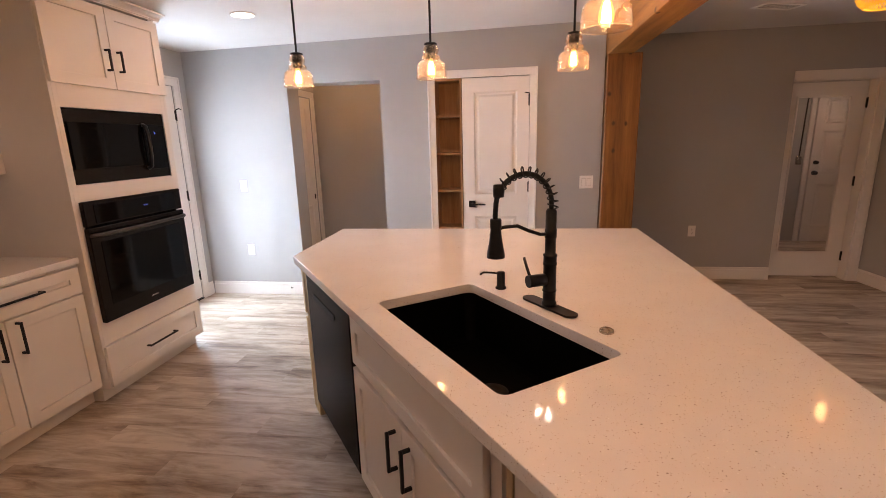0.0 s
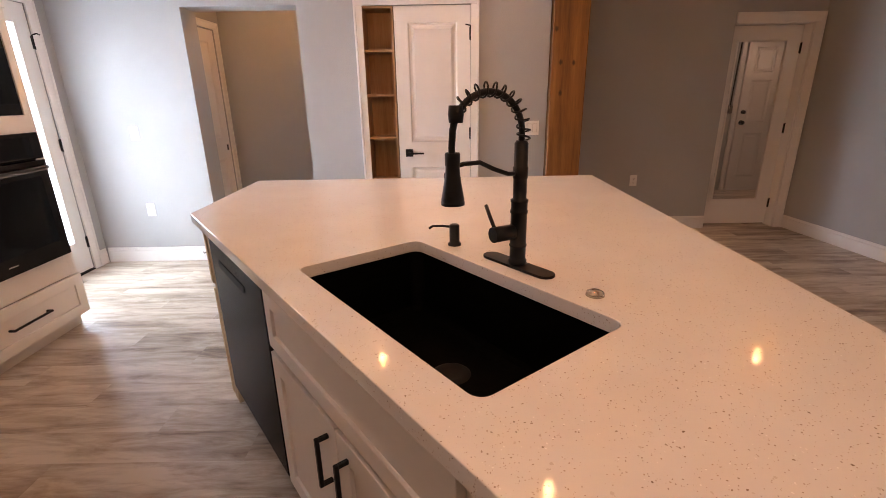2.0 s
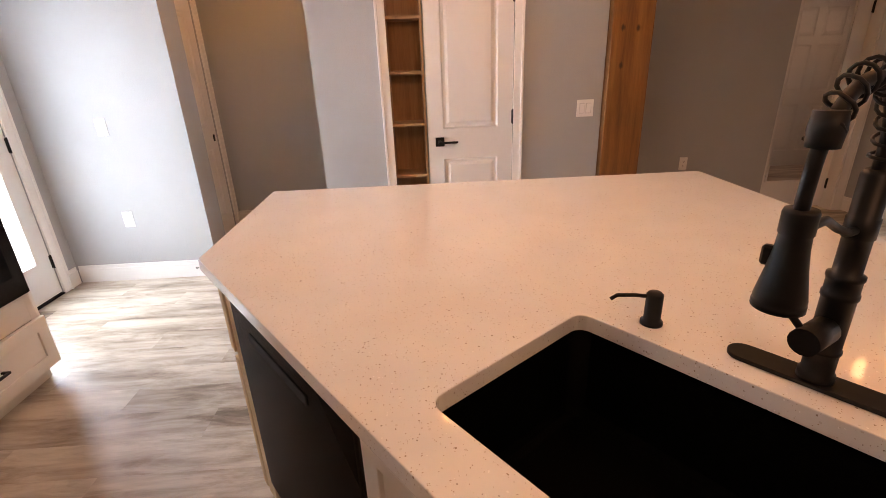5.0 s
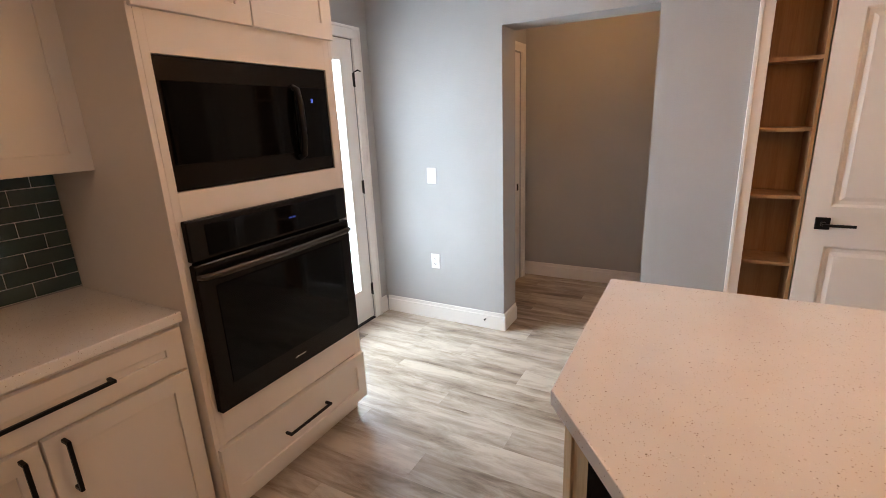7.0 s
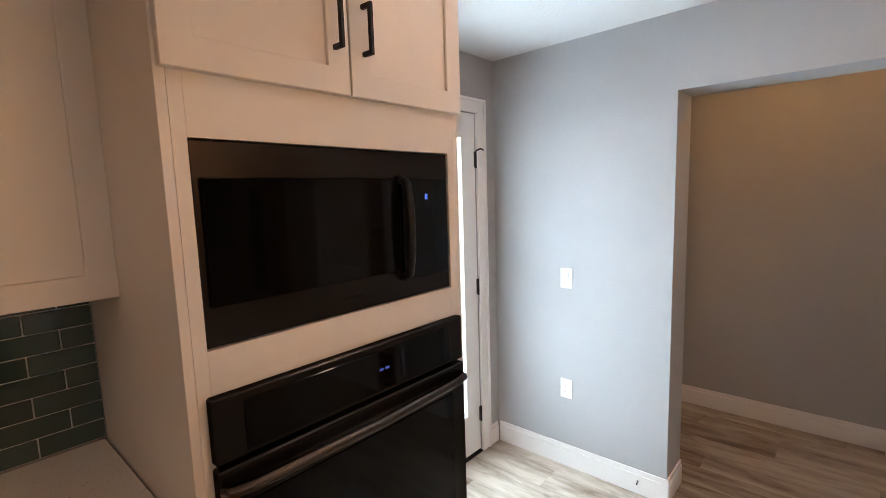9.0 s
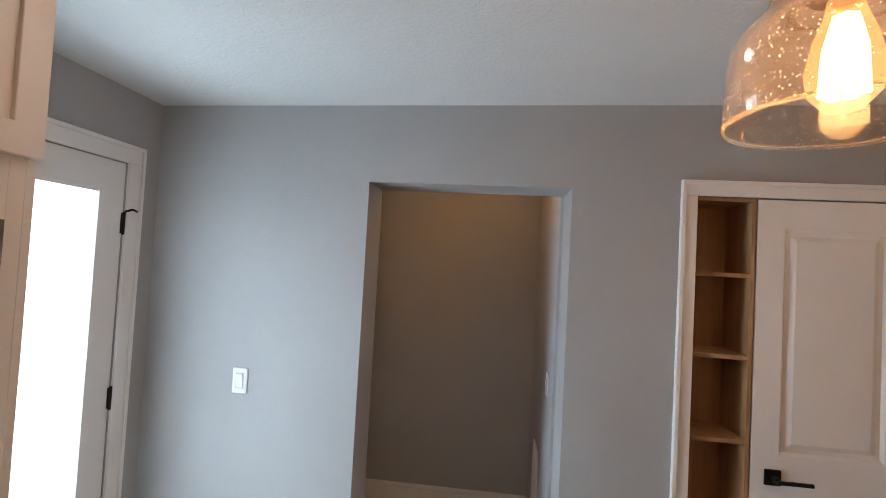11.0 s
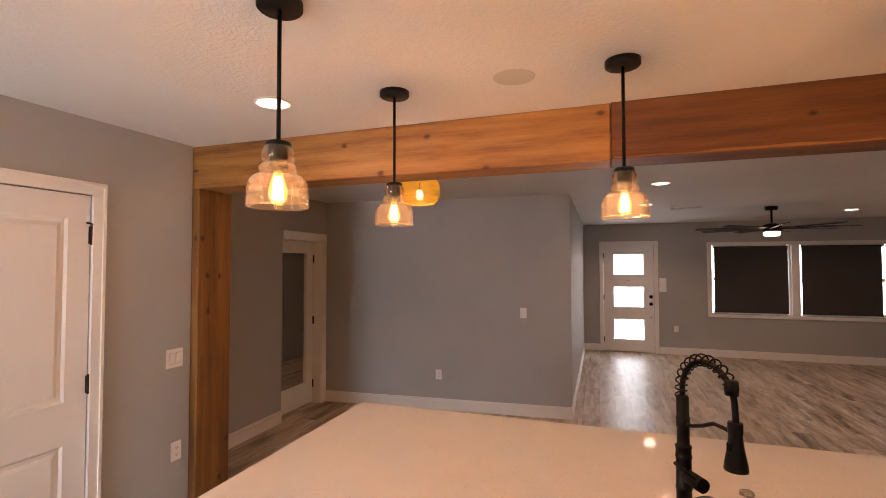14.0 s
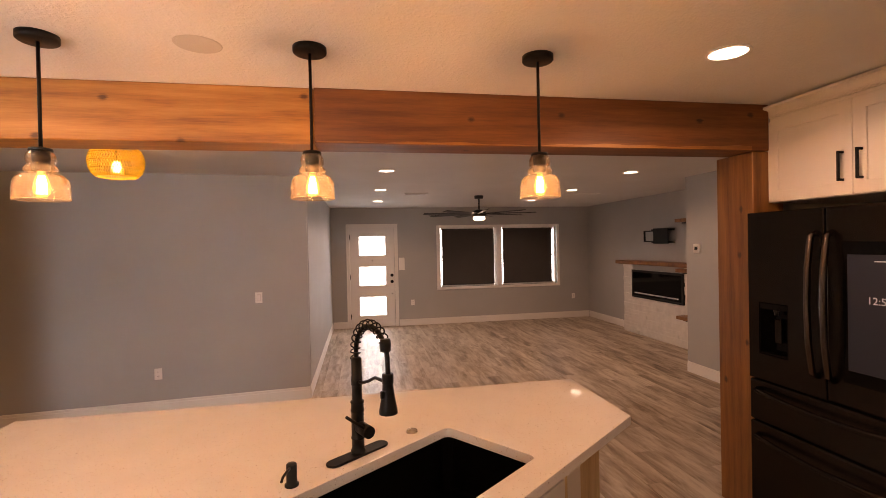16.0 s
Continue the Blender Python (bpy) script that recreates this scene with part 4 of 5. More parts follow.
part("hinge_pin_stop", tube([(0.597, -0.012, 1.895), (0.575, -0.03, 1.898), (0.555, -0.035, 1.90)], 0.005, 8), BLACK, pd)


def lite_door(name, m, w, h, lites, label, hinges=(), material=DOORP, pane=None, t=0.044):
    """A door leaf with glass lites; front face y = 0."""
    d = thing(name, m, label, "door")
    bm = bmesh.new()
    xs = sorted({0, w, *[p[0] for p in lites], *[p[1] for p in lites]})
    zs = sorted({0.008, h, *[p[2] for p in lites], *[p[3] for p in lites]})
    for a, b in zip(xs, xs[1:]):
        for c, e in zip(zs, zs[1:]):
            if not any(p[0] <= a and b <= p[1] and p[2] <= c and e <= p[3] for p in lites):
                box(bm, a, 0, c, b, t, e)
    part("leaf", bm, material, d)
    for p in lites:
        f = 0.018
        part("glazing_bead", boxes((p[0], -0.008, p[2], p[0] + f, -0.0005, p[3]), (p[1] - f, -0.008, p[2], p[1], -0.0005, p[3]), (p[0] + f, -0.008, p[2], p[1] - f, -0.0005, p[2] + f), (p[0] + f, -0.008, p[3] - f, p[1] - f, -0.0005, p[3]), bevel=0.002), material, d)
        g = part("pane", boxes((p[0], 0.018, p[2], p[1], 0.024, p[3])), pane or CLEAR, d)
        g.visible_shadow = False
    for x, z in hinges:
        hinge(d, x, z)
    return d


def knob(parent, x, z, r=0.028):
    bm = lathe([(0.0, 0.055), (r * 0.8, 0.052), (r, 0.042), (r * 0.7, 0.028), (0.012, 0.02), (0.012, 0.008), (r * 1.1, 0.006), (r * 1.1, 0.0), (0, 0)], 20)
    k = part("knob", bm, BLACK, parent, "round black knob")
    k.matrix_basis = pose(x, -0.0005, z, 90, 0, 0)


sd = lite_door("door_side", pose(XW - 0.004, 4.10, 0.010, 0, 0, 90), 0.885, 2.06, [(0.135, 0.770, 0.25, 1.935)], "closed white side door with one tall clear glass pane", [(0.885, 1.80), (0.885, 1.045), (0.885, 0.24)])
part("hinge_pin_stop", tube([(0.885, -0.012, 1.85), (0.905, -0.03, 1.862), (0.93, -0.032, 1.855)], 0.005, 8), BLACK, sd)
fd = lite_door("door_front", pose(XF - 0.004, 2.625, 0.012, 0, 0, -90), 0.90, 2.04, [(0.165, 0.735, 1.455, 1.875), (0.165, 0.735, 0.835, 1.250), (0.165, 0.735, 0.215, 0.625)], "closed white front door with three stacked glass panes", [(0.0, 1.84), (0.0, 1.03), (0.0, 0.22)])
knob(fd, 0.845, 1.05, 0.030)
knob(fd, 0.845, 0.915, 0.030)
part("peephole", lathe([(0.0, 0.004), (0.012, 0.003), (0.014, 0.0)], 16), CHROME, fd).matrix_basis = pose(0.45, -0.0005, 1.36, 90, 0, 0)
part("door_sensor", lathe([(0.0, 0.008), (0.013, 0.008), (0.013, 0.0)], 16), BLACK, fd).matrix_basis = pose(0.845, -0.0005, 0.665, 90, 0, 0)
lite_door("door_dining", pose(4.293, 6.045, 0.008), 0.70, 1.955, [(0.08, 0.575, 0.26, 1.83)], "white dining room door with one full-height glass pane", [(0.701, 1.75), (0.701, 1.0), (0.701, 0.23)])
hd = thing("door_hall", pose(-0.775, 5.562, 0, 0, 0, 90), "closed white panel door in the hall", "door")
part("leaf", panel_leaf(0.775, 2.035, [(0.12, 0.655, 1.0, 1.92), (0.12, 0.655, 0.19, 0.80)], y=0.004), DOORP, hd)
part("strike_plate", boxes((0.700, -0.004, 0.86, 0.725, 0.0035, 0.92), bevel=0.001), BLACK, hd, "small black latch plate")

# back room seen through the glass door
bd = thing("door_back_room", pose(5.62, 7.86, 0), "white six-panel door with black knob and deadbolt", "door")
part("leaf", panel_leaf(0.86, 2.03, [(0.11, 0.385, 1.60, 1.92), (0.475, 0.75, 1.60, 1.92), (0.11, 0.385, 0.95, 1.50), (0.475, 0.75, 0.95, 1.50), (0.11, 0.385, 0.2, 0.80), (0.475, 0.75, 0.2, 0.80)]), DOORP, bd)
knob(bd, 0.06, 0.95)
knob(bd, 0.06, 1.09, 0.024)
casing("trim_back_room", pose(0, 7.90, 0), 5.55, 6.55, 2.11)
cord = thing("light_chain", pose(5.16, 7.3, 1.15), "dark hanging pull cord with a small switch", "cord")
part("cord", tube([(0, 0, 0.02), (0.01, 0, 0.5), (0.03, 0, 1.29)], 0.008, 8), BLACK, cord)
part("switch", boxes((-0.03, -0.02, -0.05, 0.03, 0.02, 0.05), bevel=0.006), CHROME, cord)


# ---- pendant lamps ----
def seeded_glass():
    """Thin clear glass: see-through, glossy at the rim, with small trapped bubbles that catch the light."""
    m = bpy.data.materials.new("seeded_glass")
    m.use_nodes = True
    nt, nd, lk, b = nodes_of(m)
    vec = coords(nt)
    v = nd.new("ShaderNodeTexVoronoi")
    v.inputs["Scale"].default_value = 330
    lk.new(vec, v.inputs["Vector"])
    sep = nd.new("ShaderNodeSeparateColor")
    lk.new(v.outputs["Color"], sep.inputs[0])
    keep = nd.new("ShaderNodeMath")
    keep.operation = "GREATER_THAN"
    keep.inputs[1].default_value = 0.62
    lk.new(sep.outputs[0], keep.inputs[0])
    small = nd.new("ShaderNodeMath")
    small.operation = "LESS_THAN"
    small.inputs[1].default_value = 0.24
    lk.new(v.outputs["Distance"], small.inputs[0])
    seed = nd.new("ShaderNodeMath")
    seed.operation = "MULTIPLY"
    lk.new(keep.outputs[0], seed.inputs[0])
    lk.new(small.outputs[0], seed.inputs[1])
    clear = nd.new("ShaderNodeBsdfTransparent")
    clear.inputs[0].default_value = (1.0, 0.91, 0.82, 1)
    bubble = nd.new("ShaderNodeBsdfTranslucent")
    bubble.inputs[0].default_value = (1.0, 0.95, 0.9, 1)
    gloss = nd.new("ShaderNodeBsdfGlossy")
    gloss.inputs["Roughness"].default_value = 0.03
    face = nd.new("ShaderNodeLayerWeight")
    power = nd.new("ShaderNodeMath")
    power.operation = "POWER"
    power.inputs[1].default_value = 2.0
    lk.new(face.outputs["Facing"], power.inputs[0])
    rim = nd.new("ShaderNodeMapRange")
    rim.inputs[3].default_value, rim.inputs[4].default_value = 0.03, 0.75
    lk.new(power.outputs[0], rim.inputs[0])
    amount = nd.new("ShaderNodeMapRange")
    amount.inputs[3].default_value, amount.inputs[4].default_value = 0.014, 0.75
    lk.new(seed.outputs[0], amount.inputs[0])
    m1, m2 = nd.new("ShaderNodeMixShader"), nd.new("ShaderNodeMixShader")
    lk.new(amount.outputs[0], m1.inputs[0])
    lk.new(clear.outputs[0], m1.inputs[1])
    lk.new(bubble.outputs[0], m1.inputs[2])
    lk.new(rim.outputs[0], m2.inputs[0])
    lk.new(m1.outputs[0], m2.inputs[1])
    lk.new(gloss.outputs[0], m2.inputs[2])
    lk.new(m2.outputs[0], nd["Material Output"].inputs[0])
    return m


def rim_material():
    m = bpy.data.materials.new("thick_glass_rim")
    m.use_nodes = True
    nt, nd, lk, b = nodes_of(m)
    tl, gl, mx = nd.new("ShaderNodeBsdfTranslucent"), nd.new("ShaderNodeBsdfTransparent"), nd.new("ShaderNodeMixShader")
    tl.inputs[0].default_value = (1.0, 0.86, 0.7, 1)
    gl.inputs[0].default_value = (1.0, 0.92, 0.82, 1)
    mx.inputs[0].default_value = 0.16
    lk.new(gl.outputs[0], mx.inputs[1])
    lk.new(tl.outputs[0], mx.inputs[2])
    lk.new(mx.outputs[0], nd["Material Output"].inputs[0])
    return m


RIM = rim_material()
SEEDED = seeded_glass()
FILAMENT = glow("hot_filament", (1.0, 0.57, 0.21), 70.0)


def bulb_material():
    """Amber bulb glass lit from within: half see-through, half glowing."""
    m = bpy.data.materials.new("lit_bulb_glass")
    m.use_nodes = True
    nt, nd, lk, b = nodes_of(m)
    em, tr, mx = nd.new("ShaderNodeEmission"), nd.new("ShaderNodeBsdfTransparent"), nd.new("ShaderNodeMixShader")
    em.inputs[0].default_value, em.inputs[1].default_value = (1.0, 0.56, 0.18, 1), 8.0
    mx.inputs[0].default_value = 0.14
    lk.new(tr.outputs[0], mx.inputs[1])
    lk.new(em.outputs[0], mx.inputs[2])
    lk.new(mx.outputs[0], nd["Material Output"].inputs[0])
    return m


BULBGLASS = bulb_material()


def pendant(m):
    p = thing("pendant_lamp", m, "seeded glass bell pendant lamp on a black rod, lit", "pendant lamp", "pendants over the island")
    part("canopy", lathe([(0.0, 0.0), (0.064, 0.0), (0.064, -0.020), (0.060, -0.024), (0.0, -0.024)], 32), BLACK, p)
    part("rod", tube([(0, 0, -0.024), (0, 0, -0.402)], 0.0062, 10), BLACK, p)
    part("cap", lathe([(0.0, -0.3950), (0.012, -0.3997), (0.034, -0.4034), (0.036, -0.4128), (0.0, -0.4128)], 24), BLACK, p)
    part("socket", lathe([(0.0, -0.4133), (0.027, -0.4133), (0.027, -0.4484), (0.025, -0.4503), (0.025, -0.4559), (0.027, -0.4578), (0.027, -0.4802), (0.018, -0.4859), (0.0, -0.4859)], 24), BLACK, p)
    outer = [(0.034, -0.4133), (0.0400, -0.4230), (0.0440, -0.4350), (0.0448, -0.4450), (0.0420, -0.4550), (0.0360, -0.4610), (0.0430, -0.4650), (0.0495, -0.4720), (0.0520, -0.4800), (0.0490, -0.4870), (0.0355, -0.4920),
             (0.0460, -0.4935), (0.0580, -0.4965), (0.0680, -0.5025), (0.0755, -0.5115), (0.0800, -0.5230), (0.0825, -0.5400), (0.0836, -0.5600), (0.0840, -0.5833)]
    inner = [(r - 0.003, z) for r, z in outer]
    g = part("shade", lathe(outer + [(0.082, -0.5856)] + inner[::-1], 40), SEEDED, p, "clear seeded glass shade")
    g.visible_shadow = False
    part("rim", lathe([(0.0815, -0.5838), (0.0840, -0.5838), (0.0845, -0.5856), (0.0835, -0.5875), (0.0815, -0.5875), (0.0810, -0.5856), (0.0815, -0.5838)], 40), RIM, p, "thick rolled glass rim").visible_shadow = False
    b = part("bulb", lathe([(0.012, -0.4840), (0.013, -0.4952), (0.021, -0.5177), (0.0265, -0.5439), (0.024, -0.5627), (0.013, -0.5758), (0.0, -0.5786)], 24), BULBGLASS, p, "amber filament bulb")
    b.visible_shadow = False
    bm = bmesh.new()
    for k in range(6):
        a = 2 * math.pi * k / 6
        tube([(0.004 * math.cos(a), 0.004 * math.sin(a), -0.5009), (0.010 * math.cos(a + 0.3), 0.010 * math.sin(a + 0.3), -0.5271), (0.012 * math.cos(a + 0.6), 0.012 * math.sin(a + 0.6), -0.5640)], 0.0056, 6, bm)
    f = part("filament", bm, FILAMENT, b, "glowing filament")
    f.visible_shadow = False
    return p


first = pendant(pose(PENDANTS[0][0], PENDANTS[0][1], ceil_z(PENDANTS[0][0]) - 0.001))
for px, py in PENDANTS[1:]:
    copy_thing(first, pose(px, py, ceil_z(px) - 0.001))

CANGLOW = glow("downlight_lens", (1.0, 0.90, 0.78), 9.0)


def downlight(m):
    c = thing("recessed_downlight", m, "round white recessed ceiling light, switched on", "downlight", "ceiling downlights")
    part("trim_ring", lathe([(0.073, -0.001), (0.085, -0.001), (0.085, -0.005), (0.081, -0.008), (0.073, -0.006)], 32), WHITE, c)
    g = part("lens", lathe([(0.0, -0.0065), (0.060, -0.0060), (0.0725, -0.0045), (0.0725, -0.001), (0.0, -0.001)], 32), CANGLOW, c, "bright lens")
    g.visible_shadow = False
    return c


c0 = downlight(pose(CANS[0][0], CANS[0][1], ceil_z(CANS[0][0]) - 0.001, 0, -0.82, 0))
for cx, cy in CANS[1:]:
    copy_thing(c0, pose(cx, cy, H - 0.001) if cx > 2.5 else pose(cx, cy, ceil_z(cx) - 0.001, 0, -0.82, 0))
spk = thing("ceiling_speaker", pose(1.93, 3.01, ceil_z(1.93) - 0.001, 0, -0.82, 0), "flush round white ceiling speaker", "speaker")
part("grille", lathe([(0.0, -0.0025), (0.080, -0.0025), (0.084, -0.0018), (0.085, -0.0005)], 40), surface("speaker_mesh", (0.50, 0.48, 0.46), 0.8, vary=0.03, grain=0.3, gscale=700), spk)


def ceiling_vent(m):
    v = thing("ceiling_vent", m, "white louvred ceiling air vent", "vent", "ceiling vents")
    part("frame", boxes((-0.18, -0.08, -0.008, 0.18, -0.06, -0.001), (-0.18, 0.06, -0.008, 0.18, 0.08, -0.001), (-0.18, -0.06, -0.008, -0.16, 0.06, -0.001), (0.16, -0.06, -0.008, 0.18, 0.06, -0.001)), WHITE, v)
    part("backing", boxes((-0.16, -0.06, -0.002, 0.16, 0.06, -0.001)), DARKGAP, v)
    for k in range(7):
        part("slat", boxes((-0.16, -0.054 + 0.017 * k, -0.0045, 0.16, -0.049 + 0.017 * k, -0.0032)), WHITE, v)
    return v


v0 = ceiling_vent(pose(7.145, 1.56, H, 0, 0, 90))
for x, y, r in ((7.10, -1.28, 90), (3.654, 5.118, 20)):
    copy_thing(v0, pose(x, y, H, 0, 0, r))



def rattan_material():
    """Thin woven strips that let some light through."""
    m = surface("woven_rattan", (0.76, 0.60, 0.14), 0.6, vary=0.2, vscale=30)
    nt, nd, lk, b = nodes_of(m)
    tl, mx = nd.new("ShaderNodeBsdfTranslucent"), nd.new("ShaderNodeMixShader")
    tl.inputs[0].default_value = (1.0, 0.88, 0.22, 1)
    mx.inputs[0].default_value = 0.55
    lk.new(b.outputs[0], mx.inputs[1])
    lk.new(tl.outputs[0], mx.inputs[2])
    lk.new(mx.outputs[0], nd["Material Output"].inputs[0])
    return m


RATTAN = rattan_material()
dl = thing("dining_lamp", pose(3.80, 4.16, 0), "woven rattan drum ceiling lamp, glowing warm yellow", "ceiling lamp")
part("canopy", lathe([(0.0, H - 0.001), (0.06, H - 0.001), (0.06, H - 0.025), (0.0, H - 0.025)], 24), BLACK, dl)
part("rod", tube([(0, 0, H - 0.02), (0, 0, 2.323)], 0.006, 8), BLACK, dl)
part("bulb", lathe([(0.0, 2.328), (0.02, 2.323), (0.032, 2.283), (0.02, 2.248), (0.0, 2.243)], 16), glow("warm_bulb", (1.0, 0.62, 0.22), 22.0), dl).visible_shadow = False
bm = bmesh.new()
for k in range(60):
    a = 2 * math.pi * k / 60
    for s in (-1, 1):
        pts = []
        for j in range(9):
            z = 2.213 + 0.215 * j / 8
            r = 0.128 + 0.047 * math.sin(math.pi * j / 8) ** 0.6
            b = a + s * 0.5 * j / 8
            pts.append((r * math.cos(b), r * math.sin(b), z))
        tube(pts, 0.0030, 4, bm)
for z, r in ((2.213, 0.128), (2.428, 0.128), (2.320, 0.175), (2.266, 0.166), (2.375, 0.166)):
    tube([(r * math.cos(2 * math.pi * k / 40), r * math.sin(2 * math.pi * k / 40), z) for k in range(41)], 0.004, 5, bm)
part("shade", bm, RATTAN, dl, "woven rattan shade")


# ---- switches and outlets ----
def wall_plate(m, gangs, kind, label):
    w = 0.072 + 0.046 * (gangs - 1)
    o = thing("wall_switch" if kind == "switch" else "wall_outlet", m, label, kind)
    part("plate", boxes((-w / 2, -0.006, -0.0575, w / 2, -0.0005, 0.0575), bevel=0.002), WHITE, o)
    for g in range(gangs):
        x = (g - (gangs - 1) / 2) * 0.046
        if kind == "switch":
            # grey outline: the shadow in the gap round the rocker, put in as colour
            part("rocker_shadow_line", boxes((x - 0.0185, -0.0068, -0.035, x + 0.0185, -0.0061, 0.035)), SHADOWLINE, o)
            r = part("rocker", boxes((-0.0155, -0.003, -0.0315, 0.0155, 0.0, 0.0315), bevel=0.001), WHITE, o)
            r.matrix_basis = pose(x, -0.0080, 0, 6, 0, 0)
        else:
            for z in (-0.02, 0.02):
                r = part("receptacle", boxes((x - 0.017, -0.0085, z - 0.0145, x + 0.017, -0.0062, z + 0.0145), bevel=0.002), WHITE, o)
                part("slots", boxes((x - 0.008, -0.0089, z - 0.003, x - 0.0055, -0.0083, z + 0.006), (x + 0.0055, -0.0089, z - 0.003, x + 0.008, -0.0083, z + 0.006), (x - 0.0025, -0.0089, z - 0.010, x + 0.0025, -0.0083, z - 0.006)), DARKGAP, r)
    return o


SHADOWLINE = surface("rocker_shadow_grey", (0.60, 0.58, 0.56), 0.5)
SW, OU = "white rocker switch plate on a grey wall", "white double outlet plate on a grey wall"
wall_plate(pose(-1.036, YN, 1.124), 1, "switch", SW)
wall_plate(pose(-1.036, YN, 0.474), 1, "outlet", OU)
wall_plate(pose(2.270, YN, 1.114), 2, "switch", "white double rocker switch plate beside the post")
wall_plate(pose(2.292, YN, 0.544), 1, "outlet", OU)
wall_plate(pose(3.482, 5.94, 0.518), 1, "outlet", OU)
wall_plate(EW @ pose(0, 1.49, 0.405, 0, 0, -90), 1, "outlet", OU)
wall_plate(EW @ pose(0, 0.51, 1.140, 0, 0, -90), 1, "switch", SW)
wall_plate(pose(0.40, 5.62, 1.11, 0, 0, -90), 1, "switch", SW)
wall_plate(pose(XF, 1.356, 0.476, 0, 0, -90), 1, "outlet", OU)
wall_plate(pose(XF, -2.238, 0.474, 0, 0, -90), 1, "outlet", OU)
wall_plate(pose(4.668, -1.65, 0.481, 0, 0, 180), 1, "outlet", OU)
wall_plate(pose(-1.497, 2.79, 1.01, 0, 0, 90), 1, "outlet", "white double outlet plate on the tiled splashback")
pb = thing("wall_panel", pose(XF, 1.574, 1.29, 0, 0, -90), "white alarm panel box beside the front door", "panel")
part("case", boxes((-0.06, -0.025, -0.13, 0.06, -0.0005, 0.13), bevel=0.004), WHITE, pb)
th = thing("thermostat", pose(5.076, -1.65, 1.561, 0, 0, 180), "small white thermostat on a grey wall", "thermostat")
part("case", boxes((-0.05, -0.028, -0.055, 0.05, -0.0005, 0.055), bevel=0.006), WHITE, th)
part("display", boxes((-0.025, -0.030, -0.02, 0.025, -0.0285, 0.02)), GLOSS, th)
rv = thing("return_grille", pose(0.40, 6.02, 0.45, 0, 0, -90), "white low wall grille in the hall", "vent")
part("frame", boxes((-0.12, -0.012, -0.20, 0.12, -0.0005, 0.20), bevel=0.003), WHITE, rv)
ds = thing("door_stop", pose(-0.62, YN - 0.0155, 0.075), "small dark spring door stop on the skirting", "door stop")
part("spring", tube([(0, 0, 0), (0.01, -0.05, 0.01), (0.02, -0.075, 0.03)], 0.004, 6), BLACK, ds)

# ---- living room ----
win = tagged(new("window_1"), "white double window with dark roller blinds pulled down", "window", kind="structure")
win.matrix_world = pose(XF, 0.77, 0, 0, 0, -90)
WW = 2.63
part("window_frame", boxes((-0.06, -0.018, 0.72, 0.0, 0.02, 2.08), (WW, -0.018, 0.72, WW + 0.06, 0.02, 2.08), (0.0, -0.018, 2.02, WW, 0.02, 2.08), (-0.06, -0.03, 0.72, WW + 0.06, 0.02, 0.775),
                           (1.25, -0.01, 0.78, 1.36, 0.10, 2.02), bevel=0.003), TRIM, win)
for x0, x1 in ((0.0, 1.25), (1.36, WW)):
    part("sash", boxes((x0, 0.06, 0.78, x0 + 0.03, 0.10, 2.02), (x1 - 0.03, 0.06, 0.78, x1, 0.10, 2.02), (x0 + 0.05, 0.06, 0.78, x1 - 0.05, 0.10, 0.83), (x0 + 0.05, 0.06, 1.97, x1 - 0.05, 0.10, 2.02), (x0 + 0.05, 0.06, 1.38, x1 - 0.05, 0.10, 1.43), bevel=0.002), TRIM, win)
    part("pane", boxes((x0 + 0.05, 0.078, 0.83, x1 - 0.05, 0.084, 1.97)), CLEAR, win).visible_shadow = False
for x0, x1 in ((0.062, 1.205), (1.405, 2.525)):
    bl = thing("roller_blind", pose(XF, 0.77, 0, 0, 0, -90), "dark brown roller blind pulled down over a window", "blind", "window blinds")
    part("cloth", boxes((x0, 0.030, 0.815, x1, 0.032, 1.985)), BLIND, bl)
    r = part("roller", tube([(x0, 0.035, 1.985), (x1, 0.035, 1.985)], 0.018, 12), BLIND, bl)
    part("hem_bar", tube([(x0, 0.031, 0.815), (x1, 0.031, 0.815)], 0.008, 8), BLIND, bl)

fan = thing("ceiling_fan", pose(7.41, 0.49, 0), "black ceiling fan with many thin blades and a lit lamp", "ceiling fan")
part("canopy", lathe([(0.0, H - 0.001), (0.075, H - 0.001), (0.07, H - 0.05), (0.0, H - 0.05)], 24), BLACK, fan)
part("rod", tube([(0, 0, H - 0.045), (0, 0, 2.22)], 0.013, 10), BLACK, fan)
part("motor", lathe([(0.0, 2.235), (0.05, 2.23), (0.115, 2.20), (0.125, 2.15), (0.10, 2.12), (0.0, 2.115)], 28), BLACK, fan)
part("light", lathe([(0.0, 2.114), (0.095, 2.114), (0.095, 2.075), (0.08, 2.06), (0.0, 2.058)], 28), glow("fan_lens", (1.0, 0.86, 0.68), 8.0), fan, "lit frosted lens").visible_shadow = False
for k in range(9):
    bm = boxes((0.11, -0.045, -0.003, 0.92, 0.045, 0.003), bevel=0.001)
    b = part("blade", bm, BLACK, fan)
    b.matrix_basis = pose(0, 0, 2.165, 0, 0, 40 * k + 12) @ pose(0, 0, 0, 12, 0, 0)

